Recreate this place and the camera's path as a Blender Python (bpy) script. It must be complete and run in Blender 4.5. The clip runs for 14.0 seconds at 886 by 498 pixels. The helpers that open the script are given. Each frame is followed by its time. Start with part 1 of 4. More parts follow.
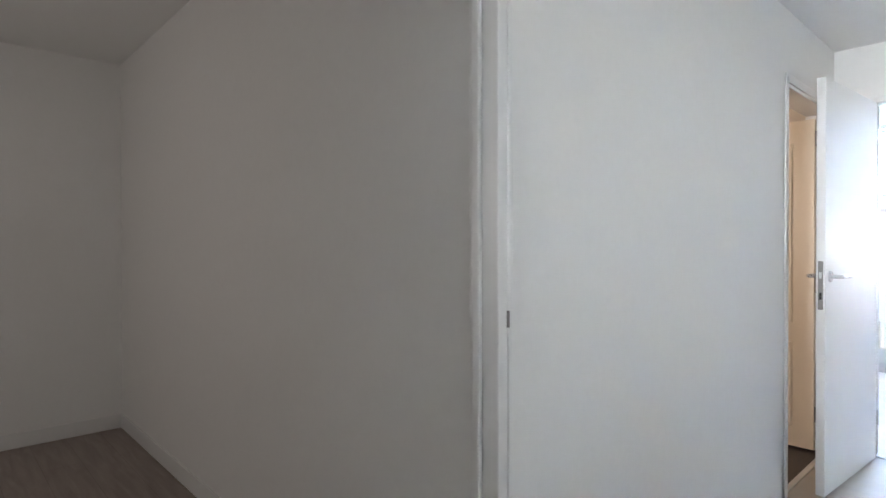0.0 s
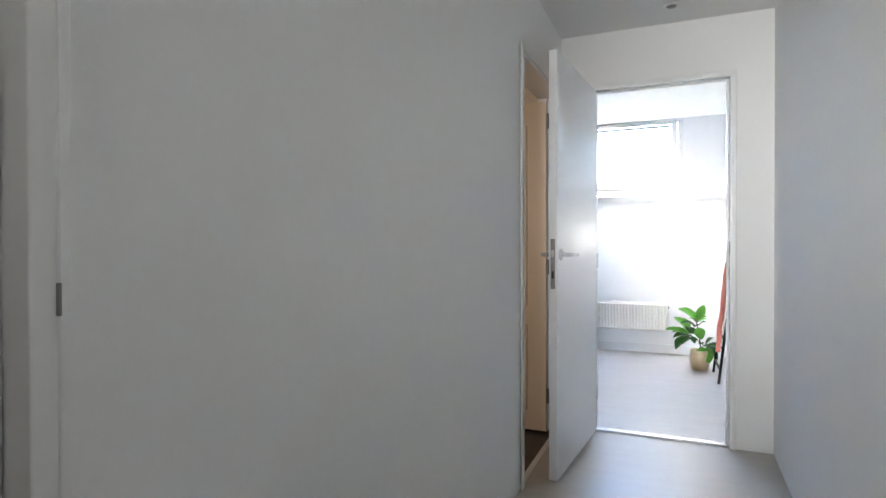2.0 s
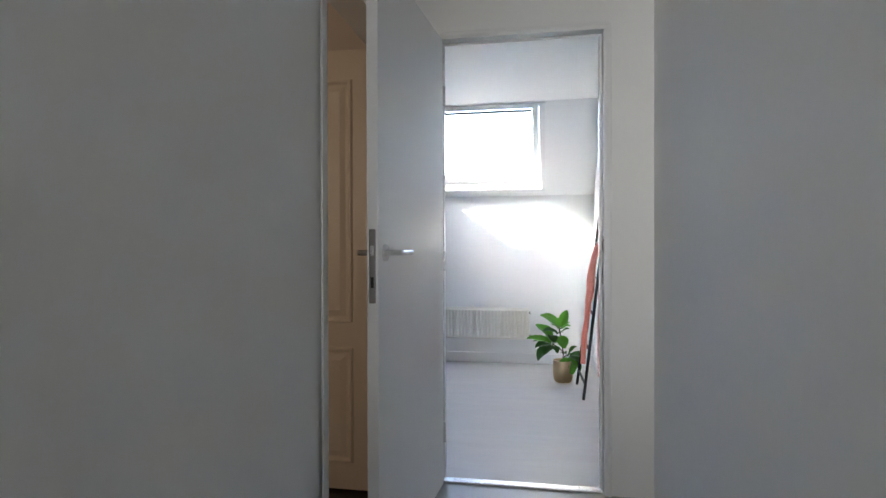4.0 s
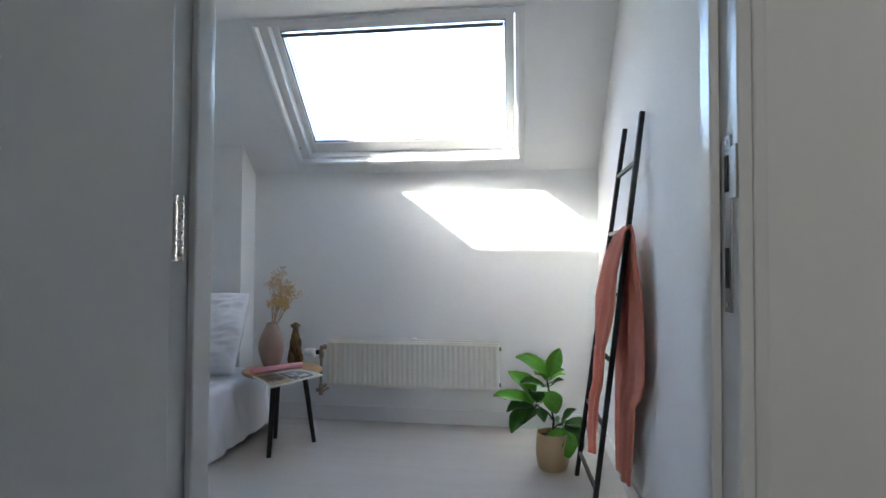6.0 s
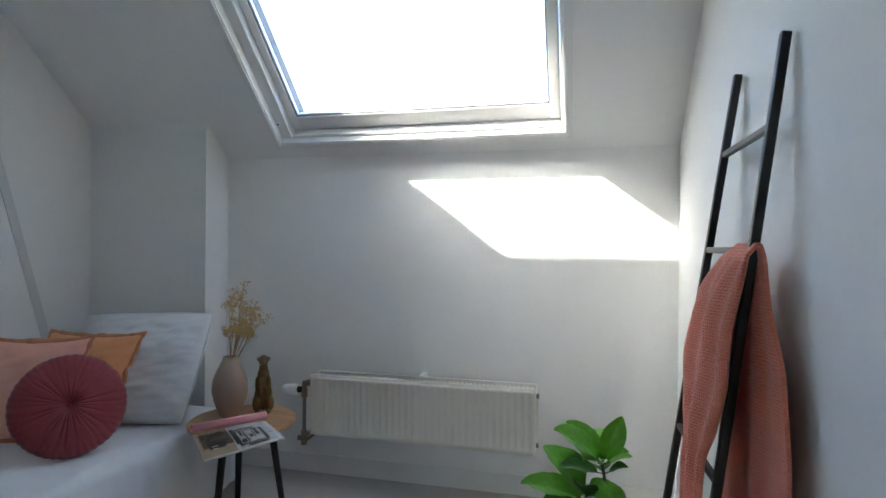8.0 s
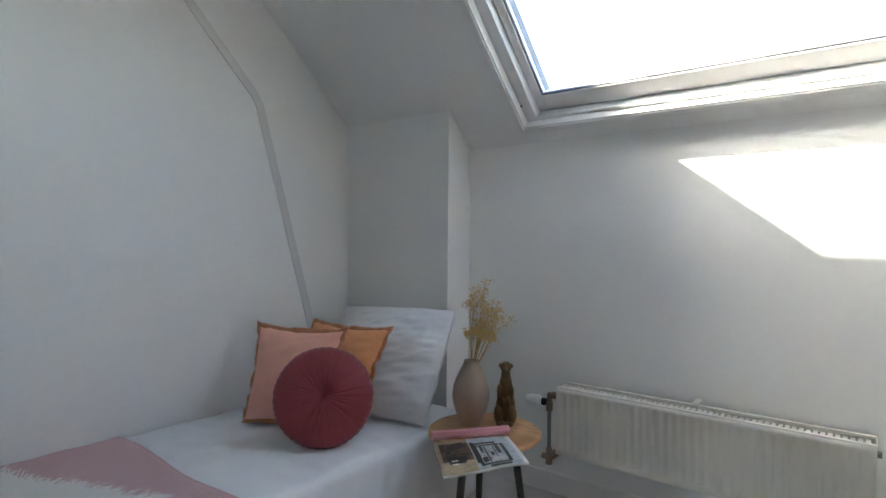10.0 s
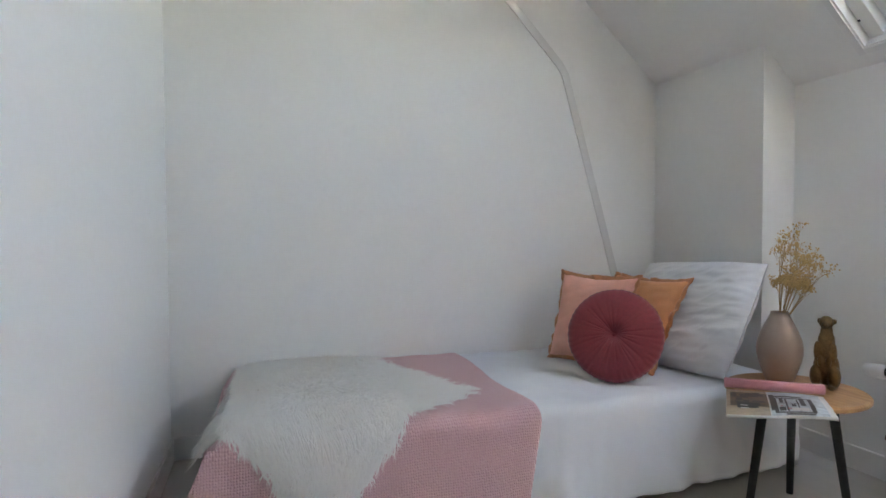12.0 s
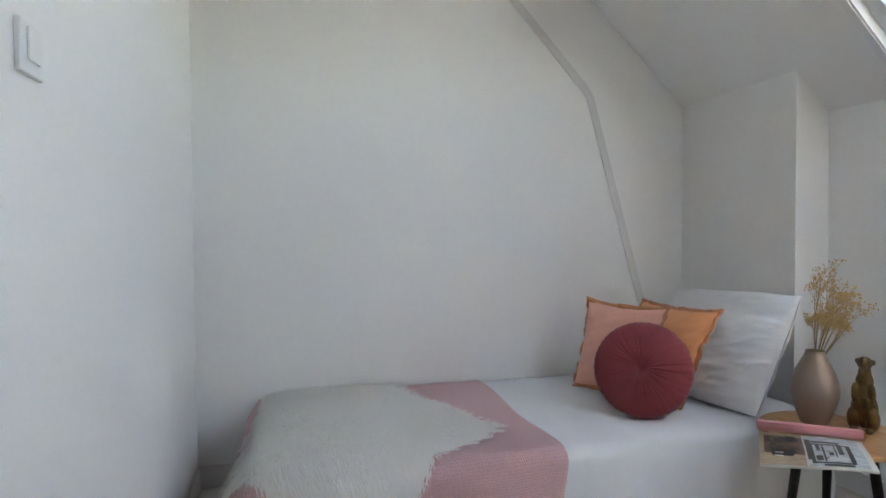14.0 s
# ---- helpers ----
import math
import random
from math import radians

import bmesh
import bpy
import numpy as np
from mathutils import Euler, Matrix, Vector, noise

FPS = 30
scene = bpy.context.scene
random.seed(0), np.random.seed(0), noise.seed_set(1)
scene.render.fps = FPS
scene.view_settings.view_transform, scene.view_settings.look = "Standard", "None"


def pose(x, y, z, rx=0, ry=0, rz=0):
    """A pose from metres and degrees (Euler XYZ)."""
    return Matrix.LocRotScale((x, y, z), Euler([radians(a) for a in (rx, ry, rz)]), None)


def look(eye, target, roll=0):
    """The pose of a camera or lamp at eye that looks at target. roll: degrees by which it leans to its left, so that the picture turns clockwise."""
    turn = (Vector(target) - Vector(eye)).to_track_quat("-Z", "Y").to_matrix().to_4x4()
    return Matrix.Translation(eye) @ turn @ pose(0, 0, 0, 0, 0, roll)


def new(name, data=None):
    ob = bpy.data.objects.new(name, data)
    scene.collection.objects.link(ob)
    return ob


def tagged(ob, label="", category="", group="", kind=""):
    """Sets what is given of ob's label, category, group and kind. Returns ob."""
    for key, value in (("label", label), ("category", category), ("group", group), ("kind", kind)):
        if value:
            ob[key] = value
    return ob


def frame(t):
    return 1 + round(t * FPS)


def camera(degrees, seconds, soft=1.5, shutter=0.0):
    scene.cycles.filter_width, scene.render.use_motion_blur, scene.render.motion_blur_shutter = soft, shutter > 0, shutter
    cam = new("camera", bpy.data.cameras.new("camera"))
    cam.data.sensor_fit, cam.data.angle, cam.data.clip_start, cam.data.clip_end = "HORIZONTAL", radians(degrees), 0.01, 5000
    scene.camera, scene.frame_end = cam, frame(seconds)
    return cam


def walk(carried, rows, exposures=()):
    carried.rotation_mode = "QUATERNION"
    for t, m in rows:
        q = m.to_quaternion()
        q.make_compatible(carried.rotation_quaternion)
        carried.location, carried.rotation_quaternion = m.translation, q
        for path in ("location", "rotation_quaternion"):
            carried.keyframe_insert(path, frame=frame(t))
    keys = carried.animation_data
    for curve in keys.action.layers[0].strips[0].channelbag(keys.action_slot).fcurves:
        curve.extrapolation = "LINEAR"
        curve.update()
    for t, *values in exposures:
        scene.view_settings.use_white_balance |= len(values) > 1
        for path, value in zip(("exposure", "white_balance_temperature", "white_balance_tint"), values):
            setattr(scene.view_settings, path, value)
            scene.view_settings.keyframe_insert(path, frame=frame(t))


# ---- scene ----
# ---------------------------------------------------------------- camera
cam = camera(77.0, 14.0)
ROWS = [
    (0.0, -0.068, -4.076, 1.261, 47.12, -0.48, -0.09),
    (0.5, -0.115, -3.953, 1.237, 41.08, -0.51, -0.16),
    (1.0, -0.180, -3.791, 1.184, 36.10, -0.50, -0.15),
    (1.5, -0.240, -3.678, 1.168, 29.24, -0.52, -0.08),
    (2.0, -0.240, -3.499, 1.149, 23.33, -0.47, -0.10),
    (2.5, -0.232, -3.309, 1.165, 18.48, -0.69, -0.20),
    (3.0, -0.235, -3.176, 1.128, 14.47, -0.35, -0.18),
    (3.5, -0.260, -2.885, 1.102, 11.88, -0.37, -0.18),
    (4.0, -0.278, -2.576, 1.119, 9.93, -0.28, -0.15),
    (4.2, -0.288, -2.432, 1.105, 9.20, 0.00, -0.18),
    (6.3, -0.256, -0.465, 1.000, 7.92, 1.67, 0.31),
    (6.5, -0.262, -0.318, 1.019, 8.29, 1.63, 0.38),
    (7.0, -0.204, -0.016, 1.067, 9.73, 1.00, 0.50),
    (7.2, -0.195, 0.060, 1.092, 10.00, 0.69, 0.45),
    (9.3, -0.345, 0.325, 1.160, 25.96, -0.70, 0.60),
    (9.5, -0.390, 0.379, 1.142, 28.23, -0.40, 0.65),
    (10.0, -0.399, 0.491, 1.148, 37.82, -0.99, 0.50),
    (10.5, -0.350, 0.513, 1.099, 48.51, -1.00, 0.36),
    (11.0, -0.277, 0.514, 1.044, 60.77, -1.16, 0.10),
    (11.5, -0.198, 0.532, 1.025, 68.60, -1.77, -0.36),
    (12.0, -0.132, 0.536, 0.963, 72.04, -1.72, -0.38),
    (12.5, -0.048, 0.552, 0.911, 72.70, -1.83, -0.37),
    (13.0, -0.041, 0.559, 0.917, 72.82, -1.82, -0.35),
    (13.5, -0.098, 0.559, 1.011, 72.92, -1.87, -0.40),
    (14.0, -0.154, 0.523, 1.090, 74.03, -1.64, -0.45),
]
EXPOSURES = [(0.0, 6.64, 6150, 10), (0.5, 6.42, 6200, 10), (1.0, 6.22, 6300, 10), (1.5, 6.0, 6450, 10), (2.0, 5.7, 6400, 10), (3.0, 5.15, 6450, 10), (4.0, 4.86, 6500, 10), (4.2, 4.78, 6500, 10), (6.3, 4.07, 6550, 7),
             (7.2, 3.86, 6600, 5), (9.5, 3.88, 6650, 5), (10.0, 4.08, 7050, 7), (10.5, 4.38, 7200, 9), (11.0, 4.5, 7450, 10), (12.5, 4.56, 7650, 10), (14.0, 4.5, 7550, 9)]
walk(cam, [(t, pose(x, y, z, 90, 0, yaw) @ pose(0, 0, 0, pitch, 0, 0) @ pose(0, 0, 0, 0, 0, roll))
           for t, x, y, z, yaw, pitch, roll in ROWS], EXPOSURES)

# ---------------------------------------------------------------- light
SUN_WAY = Vector((2.1, 1.0, -2.5)).normalized()
world = bpy.data.worlds.new("sky")
scene.world = world
world.use_nodes = True
wn = world.node_tree.nodes
sky = wn.new("ShaderNodeTexSky")
sky.sky_type = "NISHITA"
sky.sun_disc = False
sky.sun_elevation = math.asin(-SUN_WAY.z)
sky.sun_rotation = math.atan2(-SUN_WAY.x, -SUN_WAY.y)
world.node_tree.links.new(sky.outputs[0], wn["Background"].inputs[0])
wn["Background"].inputs[1].default_value = 0.15
sun = new("sun", bpy.data.lights.new("sun", "SUN"))
sun.data.energy, sun.data.angle, sun.data.color = 2.0, radians(0.5), (1.0, 0.96, 0.9)
sun.matrix_world = look(-SUN_WAY * 30, (0, 0, 0))

# added fill lamps for landing and side rooms, unseen, in front of closed blinds
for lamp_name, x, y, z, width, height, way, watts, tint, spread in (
        ("landing_fill", -0.27, -5.62, 1.50, 0.50, 1.10, (0.13, 1, 0), 0.21, (1.0, 0.985, 0.97), 42),
        ("side_room_fill", -2.80, -5.62, 1.50, 1.00, 1.10, (0, 1, 0), 0.078, (1.0, 0.87, 0.77), 180),
        ("dark_room_fill", -1.85, -2.32, 1.50, 0.70, 0.80, (0, 1, 0), 0.19, (1.0, 0.78, 0.61), 180)):
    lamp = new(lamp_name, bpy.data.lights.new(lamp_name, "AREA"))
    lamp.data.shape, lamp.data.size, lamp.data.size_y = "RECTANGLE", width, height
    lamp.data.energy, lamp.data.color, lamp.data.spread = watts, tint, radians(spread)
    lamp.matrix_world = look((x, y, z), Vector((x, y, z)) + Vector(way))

# ---------------------------------------------------------------- plan, metres
RX = 0.215       # face of the long wall on the right of landing and bedroom
CX = -0.94       # landing's left wall face
LX = -2.718      # bedroom's left wall face
DY0, DY1 = 0.0, 0.120   # the bedroom door's wall
DYF = 0.155      # its face beside the bed
FY = 2.795       # knee wall face
KNEE, PITCH = 1.60, 0.91
CEIL_B, CEIL_L = 2.30, 2.43
DOOR_L, DOOR_R, DOOR_H = -0.745, 0.0, 2.085


# ---------------------------------------------------------------- materials
def mat(name, color, rough=0.6, vary=0.06, scale=3.0, grain=60.0, bump=0.0, bump_scale=120.0, metal=0.0, sheen=0.0, coords="Object"):
    m = bpy.data.materials.new(name)
    m.use_nodes = True
    n, l = m.node_tree.nodes, m.node_tree.links
    b = n["Principled BSDF"]
    b.inputs["Metallic"].default_value = metal
    if sheen:
        b.inputs["Sheen Weight"].default_value = sheen
        b.inputs["Sheen Roughness"].default_value = 0.4
    tc = n.new("ShaderNodeTexCoord")
    big, small = n.new("ShaderNodeTexNoise"), n.new("ShaderNodeTexNoise")
    big.inputs["Scale"].default_value, big.inputs["Detail"].default_value = scale, 3
    small.inputs["Scale"].default_value, small.inputs["Detail"].default_value = grain, 2
    for t in (big, small):
        l.new(tc.outputs[coords], t.inputs["Vector"])
    add = n.new("ShaderNodeMath")
    add.operation = "ADD"
    l.new(big.outputs["Fac"], add.inputs[0])
    l.new(small.outputs["Fac"], add.inputs[1])
    ramp = n.new("ShaderNodeMapRange")
    ramp.inputs["From Min"].default_value, ramp.inputs["From Max"].default_value = 0.6, 1.4
    ramp.inputs["To Min"].default_value, ramp.inputs["To Max"].default_value = 1 - vary, 1 + vary
    l.new(add.outputs[0], ramp.inputs["Value"])
    mul = n.new("ShaderNodeVectorMath")
    mul.operation = "SCALE"
    mul.inputs[0].default_value = color
    l.new(ramp.outputs[0], mul.inputs["Scale"])
    l.new(mul.outputs[0], b.inputs["Base Color"])
    rr = n.new("ShaderNodeMapRange")
    rr.inputs["To Min"].default_value, rr.inputs["To Max"].default_value = max(0.02, rough - 0.07), min(1, rough + 0.07)
    l.new(small.outputs["Fac"], rr.inputs["Value"])
    l.new(rr.outputs[0], b.inputs["Roughness"])
    if bump:
        t = n.new("ShaderNodeTexNoise")
        t.inputs["Scale"].default_value, t.inputs["Detail"].default_value = bump_scale, 4
        l.new(tc.outputs[coords], t.inputs["Vector"])
        bp = n.new("ShaderNodeBump")
        bp.inputs["Strength"].default_value, bp.inputs["Distance"].default_value = bump, 0.004
        l.new(t.outputs["Fac"], bp.inputs["Height"])
        l.new(bp.outputs["Normal"], b.inputs["Normal"])
    return m


def streaked(name, dark, light, stretch, scale, rough=0.45, bump=0.05, plank=None, seam=0.75):
    """Wood or laminate: noise stretched along one way, with faint plank joints where asked."""
    m = mat(name, light, rough, 0.03)
    n, l = m.node_tree.nodes, m.node_tree.links
    b = n["Principled BSDF"]
    tc = n.new("ShaderNodeTexCoord")
    mp = n.new("ShaderNodeMapping")
    mp.inputs["Scale"].default_value = stretch
    l.new(tc.outputs["Object"], mp.inputs["Vector"])
    t = n.new("ShaderNodeTexNoise")
    t.inputs["Scale"].default_value, t.inputs["Detail"].default_value, t.inputs["Distortion"].default_value = scale, 6, 0.6
    l.new(mp.outputs[0], t.inputs["Vector"])
    r = n.new("ShaderNodeValToRGB")
    r.color_ramp.elements[0].color, r.color_ramp.elements[1].color = (*dark, 1), (*light, 1)
    r.color_ramp.elements[0].position, r.color_ramp.elements[1].position = 0.3, 0.7
    l.new(t.outputs["Fac"], r.inputs[0])
    out = r.outputs[0]
    if plank:
        br = n.new("ShaderNodeTexBrick")
        br.inputs["Scale"].default_value = 1
        br.inputs["Brick Width"].default_value, br.inputs["Row Height"].default_value = plank
        br.inputs["Mortar Size"].default_value = 0.0015
        br.inputs["Color1"].default_value, br.inputs["Color2"].default_value = (1, 1, 1, 1), (0.97, 0.97, 0.97, 1)
        br.inputs["Mortar"].default_value = (seam, seam, seam, 1)
        l.new(tc.outputs["Object"], br.inputs["Vector"])
        mx = n.new("ShaderNodeMix")
        mx.data_type, mx.blend_type = "RGBA", "MULTIPLY"
        mx.inputs[0].default_value = 1
        l.new(out, mx.inputs[6])
        l.new(br.outputs["Color"], mx.inputs[7])
        out = mx.outputs[2]
    l.new(out, b.inputs["Base Color"])
    bp = n.new("ShaderNodeBump")
    bp.inputs["Strength"].default_value, bp.inputs["Distance"].default_value = bump, 0.003
    l.new(t.outputs["Fac"], bp.inputs["Height"])
    l.new(bp.outputs["Normal"], b.inputs["Normal"])
    return m


def woven(name, color, cell, depth, rough=0.9, vary=0.07, sheen=0.3, color2=None):
    """Knit or waffle cloth: square cells on the sheet's own coordinates."""
    m = mat(name, color, rough, vary, 6, 90, sheen=sheen)
    n, l = m.node_tree.nodes, m.node_tree.links
    b = n["Principled BSDF"]
    uv = n.new("ShaderNodeTexCoord")
    wob = n.new("ShaderNodeTexNoise")
    wob.inputs["Scale"].default_value = 30
    l.new(uv.outputs["UV"], wob.inputs["Vector"])
    shift = n.new("ShaderNodeVectorMath")
    shift.operation = "MULTIPLY_ADD"
    shift.inputs[1].default_value = (cell * 0.4, cell * 0.4, 0)
    l.new(wob.outputs["Color"], shift.inputs[0])
    l.new(uv.outputs["UV"], shift.inputs[2])
    v = n.new("ShaderNodeTexVoronoi")
    v.inputs["Scale"].default_value, v.inputs["Randomness"].default_value = 1 / cell, 0.3
    l.new(shift.outputs[0], v.inputs["Vector"])
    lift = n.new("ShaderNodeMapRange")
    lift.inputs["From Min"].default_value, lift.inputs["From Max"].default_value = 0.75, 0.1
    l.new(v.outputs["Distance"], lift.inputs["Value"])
    bp = n.new("ShaderNodeBump")
    bp.inputs["Strength"].default_value, bp.inputs["Distance"].default_value = 1.0, depth
    l.new(lift.outputs[0], bp.inputs["Height"])
    l.new(bp.outputs["Normal"], b.inputs["Normal"])
    # shade of the weave put into the colour: hollows darker, raised cells color2
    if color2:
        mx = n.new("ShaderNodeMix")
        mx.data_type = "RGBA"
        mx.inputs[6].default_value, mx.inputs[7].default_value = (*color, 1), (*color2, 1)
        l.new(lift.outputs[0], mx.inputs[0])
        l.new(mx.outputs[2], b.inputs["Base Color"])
    return m


M = {
    "wall": mat("white_wall_paint", (0.85, 0.85, 0.835), 0.75, 0.015, 0.8, 40, 0.10, 160),
    "ceiling": mat("white_ceiling_paint", (0.85, 0.85, 0.835), 0.8, 0.015, 0.8, 40, 0.08, 160),
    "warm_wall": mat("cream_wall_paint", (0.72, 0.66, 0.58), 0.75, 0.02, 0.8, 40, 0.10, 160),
    "gloss": mat("white_lacquer", (0.82, 0.82, 0.81), 0.33, 0.01, 2, 60, 0.02, 30),
    "cream": mat("cream_lacquer", (0.78, 0.70, 0.58), 0.38, 0.02, 2, 60, 0.03, 40),
    "floor": streaked("grey_laminate", (0.485, 0.46, 0.425), (0.525, 0.495, 0.455), (1.2, 7, 1), 1.8, 0.36, 0.012, (1.28, 0.19), 0.965),
    "floor_brown": streaked("brown_laminate", (0.23, 0.185, 0.16), (0.33, 0.27, 0.24), (1.2, 10, 1), 2.4, 0.45, 0.04, (1.28, 0.19), 0.7),
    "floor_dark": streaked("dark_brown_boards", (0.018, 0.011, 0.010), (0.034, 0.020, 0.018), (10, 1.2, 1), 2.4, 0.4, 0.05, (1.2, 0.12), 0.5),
    "steel": mat("satin_steel", (0.62, 0.62, 0.62), 0.28, 0.05, 20, 200, metal=1.0),
    "nickel": mat("dull_nickel", (0.27, 0.26, 0.25), 0.40, 0.08, 20, 200, metal=1.0),
    "brass": mat("tarnished_brass", (0.30, 0.24, 0.19), 0.42, 0.15, 30, 200, 0.1, 90, metal=1.0),
    "hole": mat("dark_recess", (0.02, 0.018, 0.016), 0.8, 0.05),
    "radiator": mat("ivory_enamel", (0.81, 0.785, 0.71), 0.35, 0.02, 3, 60, 0.02, 60),
    "plastic": mat("white_plastic", (0.80, 0.80, 0.79), 0.35, 0.01, 4, 60),
    "black": mat("black_lacquer", (0.011, 0.011, 0.012), 0.48, 0.1, 12, 150, 0.05, 140),
    "sash": mat("white_window_paint", (0.80, 0.80, 0.79), 0.42, 0.015, 3, 60, 0.03, 60),
    "gasket": mat("grey_gasket", (0.07, 0.07, 0.08), 0.6, 0.05),
    "strip": mat("grey_painted_strip", (0.69, 0.685, 0.67), 0.6, 0.03, 4, 60, 0.05, 100),
    "sheet": mat("white_cotton", (0.80, 0.81, 0.83), 0.85, 0.02, 4, 200, 0.45, 16, sheen=0.2),
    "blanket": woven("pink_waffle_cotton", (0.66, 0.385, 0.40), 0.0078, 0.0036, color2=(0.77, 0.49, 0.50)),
    "coral": woven("coral_knit", (0.80, 0.21, 0.13), 0.0070, 0.0025, color2=(0.88, 0.30, 0.20)),
    "pink": mat("pink_linen", (0.93, 0.47, 0.36), 0.9, 0.11, 14, 220, 0.15, 300, sheen=0.3),
    "orange": mat("orange_linen", (0.86, 0.38, 0.17), 0.9, 0.09, 14, 220, 0.15, 300, sheen=0.3),
    "trim": mat("rust_trim", (0.64, 0.27, 0.13), 0.9, 0.2, 30, 220, 0.2, 300, sheen=0.3),
    "velvet": mat("burgundy_velvet", (0.255, 0.037, 0.046), 0.75, 0.18, 9, 120, 0.25, 40, sheen=0.2),
    "pillow": mat("crumpled_cotton", (0.79, 0.80, 0.82), 0.85, 0.02, 4, 200, 0.9, 11, sheen=0.2),
    "fur": mat("ivory_fur", (0.97, 0.95, 0.91), 0.9, 0.015, 18, 140),
    "wood": streaked("oak_top", (0.40, 0.20, 0.085), (0.57, 0.32, 0.145), (1.5, 12, 1), 5, 0.42, 0.05),
    "vase": mat("taupe_ceramic", (0.34, 0.26, 0.215), 0.36, 0.05, 6, 80, 0.02, 90, metal=0.35),
    "gold": mat("aged_gold", (0.165, 0.10, 0.042), 0.44, 0.3, 40, 160, 0.7, 110, metal=0.85),
    "pot": mat("brushed_brass_pot", (0.60, 0.45, 0.27), 0.32, 0.06, 6, 120, metal=0.85),
    "soil": mat("potting_soil", (0.035, 0.024, 0.017), 0.95, 0.3, 30, 150, 0.6, 70),
    "leaf": mat("green_leaf", (0.105, 0.345, 0.022), 0.42, 0.25, 9, 60, 0.12, 30),
    "leaf_dark": mat("dark_green_leaf", (0.030, 0.12, 0.012), 0.42, 0.25, 9, 60, 0.12, 30),
    "stem": mat("brown_stem", (0.05, 0.035, 0.02), 0.8, 0.2, 30, 150, 0.3, 90),
    "dried": mat("dried_flower", (0.62, 0.42, 0.18), 0.9, 0.2, 40, 200),
    "dried_stem": mat("dried_stalk", (0.42, 0.27, 0.11), 0.9, 0.2, 40, 200),
    "paper": mat("magazine_paper", (0.72, 0.71, 0.67), 0.38, 0.03, 8, 120),
    "photo_brown": mat("print_sepia", (0.11, 0.075, 0.04), 0.36, 0.5, 30, 60),
    "photo_dark": mat("print_black", (0.022, 0.02, 0.02), 0.36, 0.3, 30, 60),
    "photo_tan": mat("print_tan", (0.40, 0.30, 0.19), 0.36, 0.3, 20, 60),
    "photo_teal": mat("print_teal", (0.52, 0.58, 0.60), 0.36, 0.3, 30, 60),
    "photo_red": mat("print_red", (0.5, 0.05, 0.05), 0.36, 0.1, 30, 60),
    "roll": mat("pink_cover", (0.70, 0.30, 0.33), 0.36, 0.04, 8, 100),
}
glass = bpy.data.materials.new("window_glass")
glass.use_nodes = True
gb = glass.node_tree.nodes["Principled BSDF"]
gb.inputs["Base Color"].default_value = (1, 1, 1, 1)
gb.inputs["Roughness"].default_value, gb.inputs["Transmission Weight"].default_value, gb.inputs["IOR"].default_value = 0.0, 1.0, 1.45
M["glass"] = glass


# ---------------------------------------------------------------- builders
def box(bm, x0, x1, y0, y1, z0, z1, bevel=0.0, m=None):
    made = bmesh.ops.create_cube(bm, size=1)["verts"]
    for v in made:
        v.co = Vector(((x0 + x1) / 2 + v.co.x * (x1 - x0), (y0 + y1) / 2 + v.co.y * (y1 - y0), (z0 + z1) / 2 + v.co.z * (z1 - z0)))
    if bevel:
        edges = list({e for v in made for e in v.link_edges})
        made = list({v for f in bmesh.ops.bevel(bm, geom=edges, offset=bevel, segments=2, affect="EDGES", profile=0.5)["faces"] for v in f.verts} | {v for v in made if v.is_valid})
    if m is not None:
        bmesh.ops.transform(bm, matrix=m, verts=[v for v in made if v.is_valid])
    return bm


def boxes(*rows, bevel=0.0):
    bm = bmesh.new()
    for r in rows:
        box(bm, *r, bevel=bevel)
    return bm


def tube(bm, a, b, r0, r1=None, seg=12):
    a, b = Vector(a), Vector(b)
    turn = (b - a).to_track_quat("Z", "Y").to_matrix().to_4x4()
    made = bmesh.ops.create_cone(bm, cap_ends=True, segments=seg, radius1=r0, radius2=r0 if r1 is None else r1, depth=(b - a).length)["verts"]
    bmesh.ops.transform(bm, matrix=Matrix.Translation((a + b) / 2) @ turn, verts=made)
    return bm


def path_tube(bm, points, r, seg=8):
    """A round rod along points, the joints filled by balls."""
    for a, b in zip(points, points[1:]):
        tube(bm, a, b, r, seg=seg)
    for p in points[1:-1]:
        ball(bm, p, (r, r, r), seg)
    return bm


def ball(bm, c, radii, seg=12, m=None):
    made = bmesh.ops.create_uvsphere(bm, u_segments=seg, v_segments=max(6, seg // 2 + 2), radius=1)["verts"]
    mm = Matrix.Translation(c) @ (m or Matrix.Identity(4)) @ Matrix.Diagonal((*radii, 1))
    bmesh.ops.transform(bm, matrix=mm, verts=made)
    return bm


def lathe(profile, seg=32, bm=None, c=(0, 0, 0), wave=None):
    bm = bm or bmesh.new()
    rings = []
    for r, z in profile:
        ring = []
        for k in range(seg):
            a = 2 * math.pi * k / seg
            rr = r * (wave(a, z) if wave else 1)
            ring.append(bm.verts.new((c[0] + rr * math.cos(a), c[1] + rr * math.sin(a), c[2] + z)))
        rings.append(ring)
    for lo, hi in zip(rings, rings[1:]):
        for k in range(seg):
            bm.faces.new((lo[k], lo[(k + 1) % seg], hi[(k + 1) % seg], hi[k]))
    bm.faces.new(rings[0][::-1])
    bm.faces.new(rings[-1])
    return bm


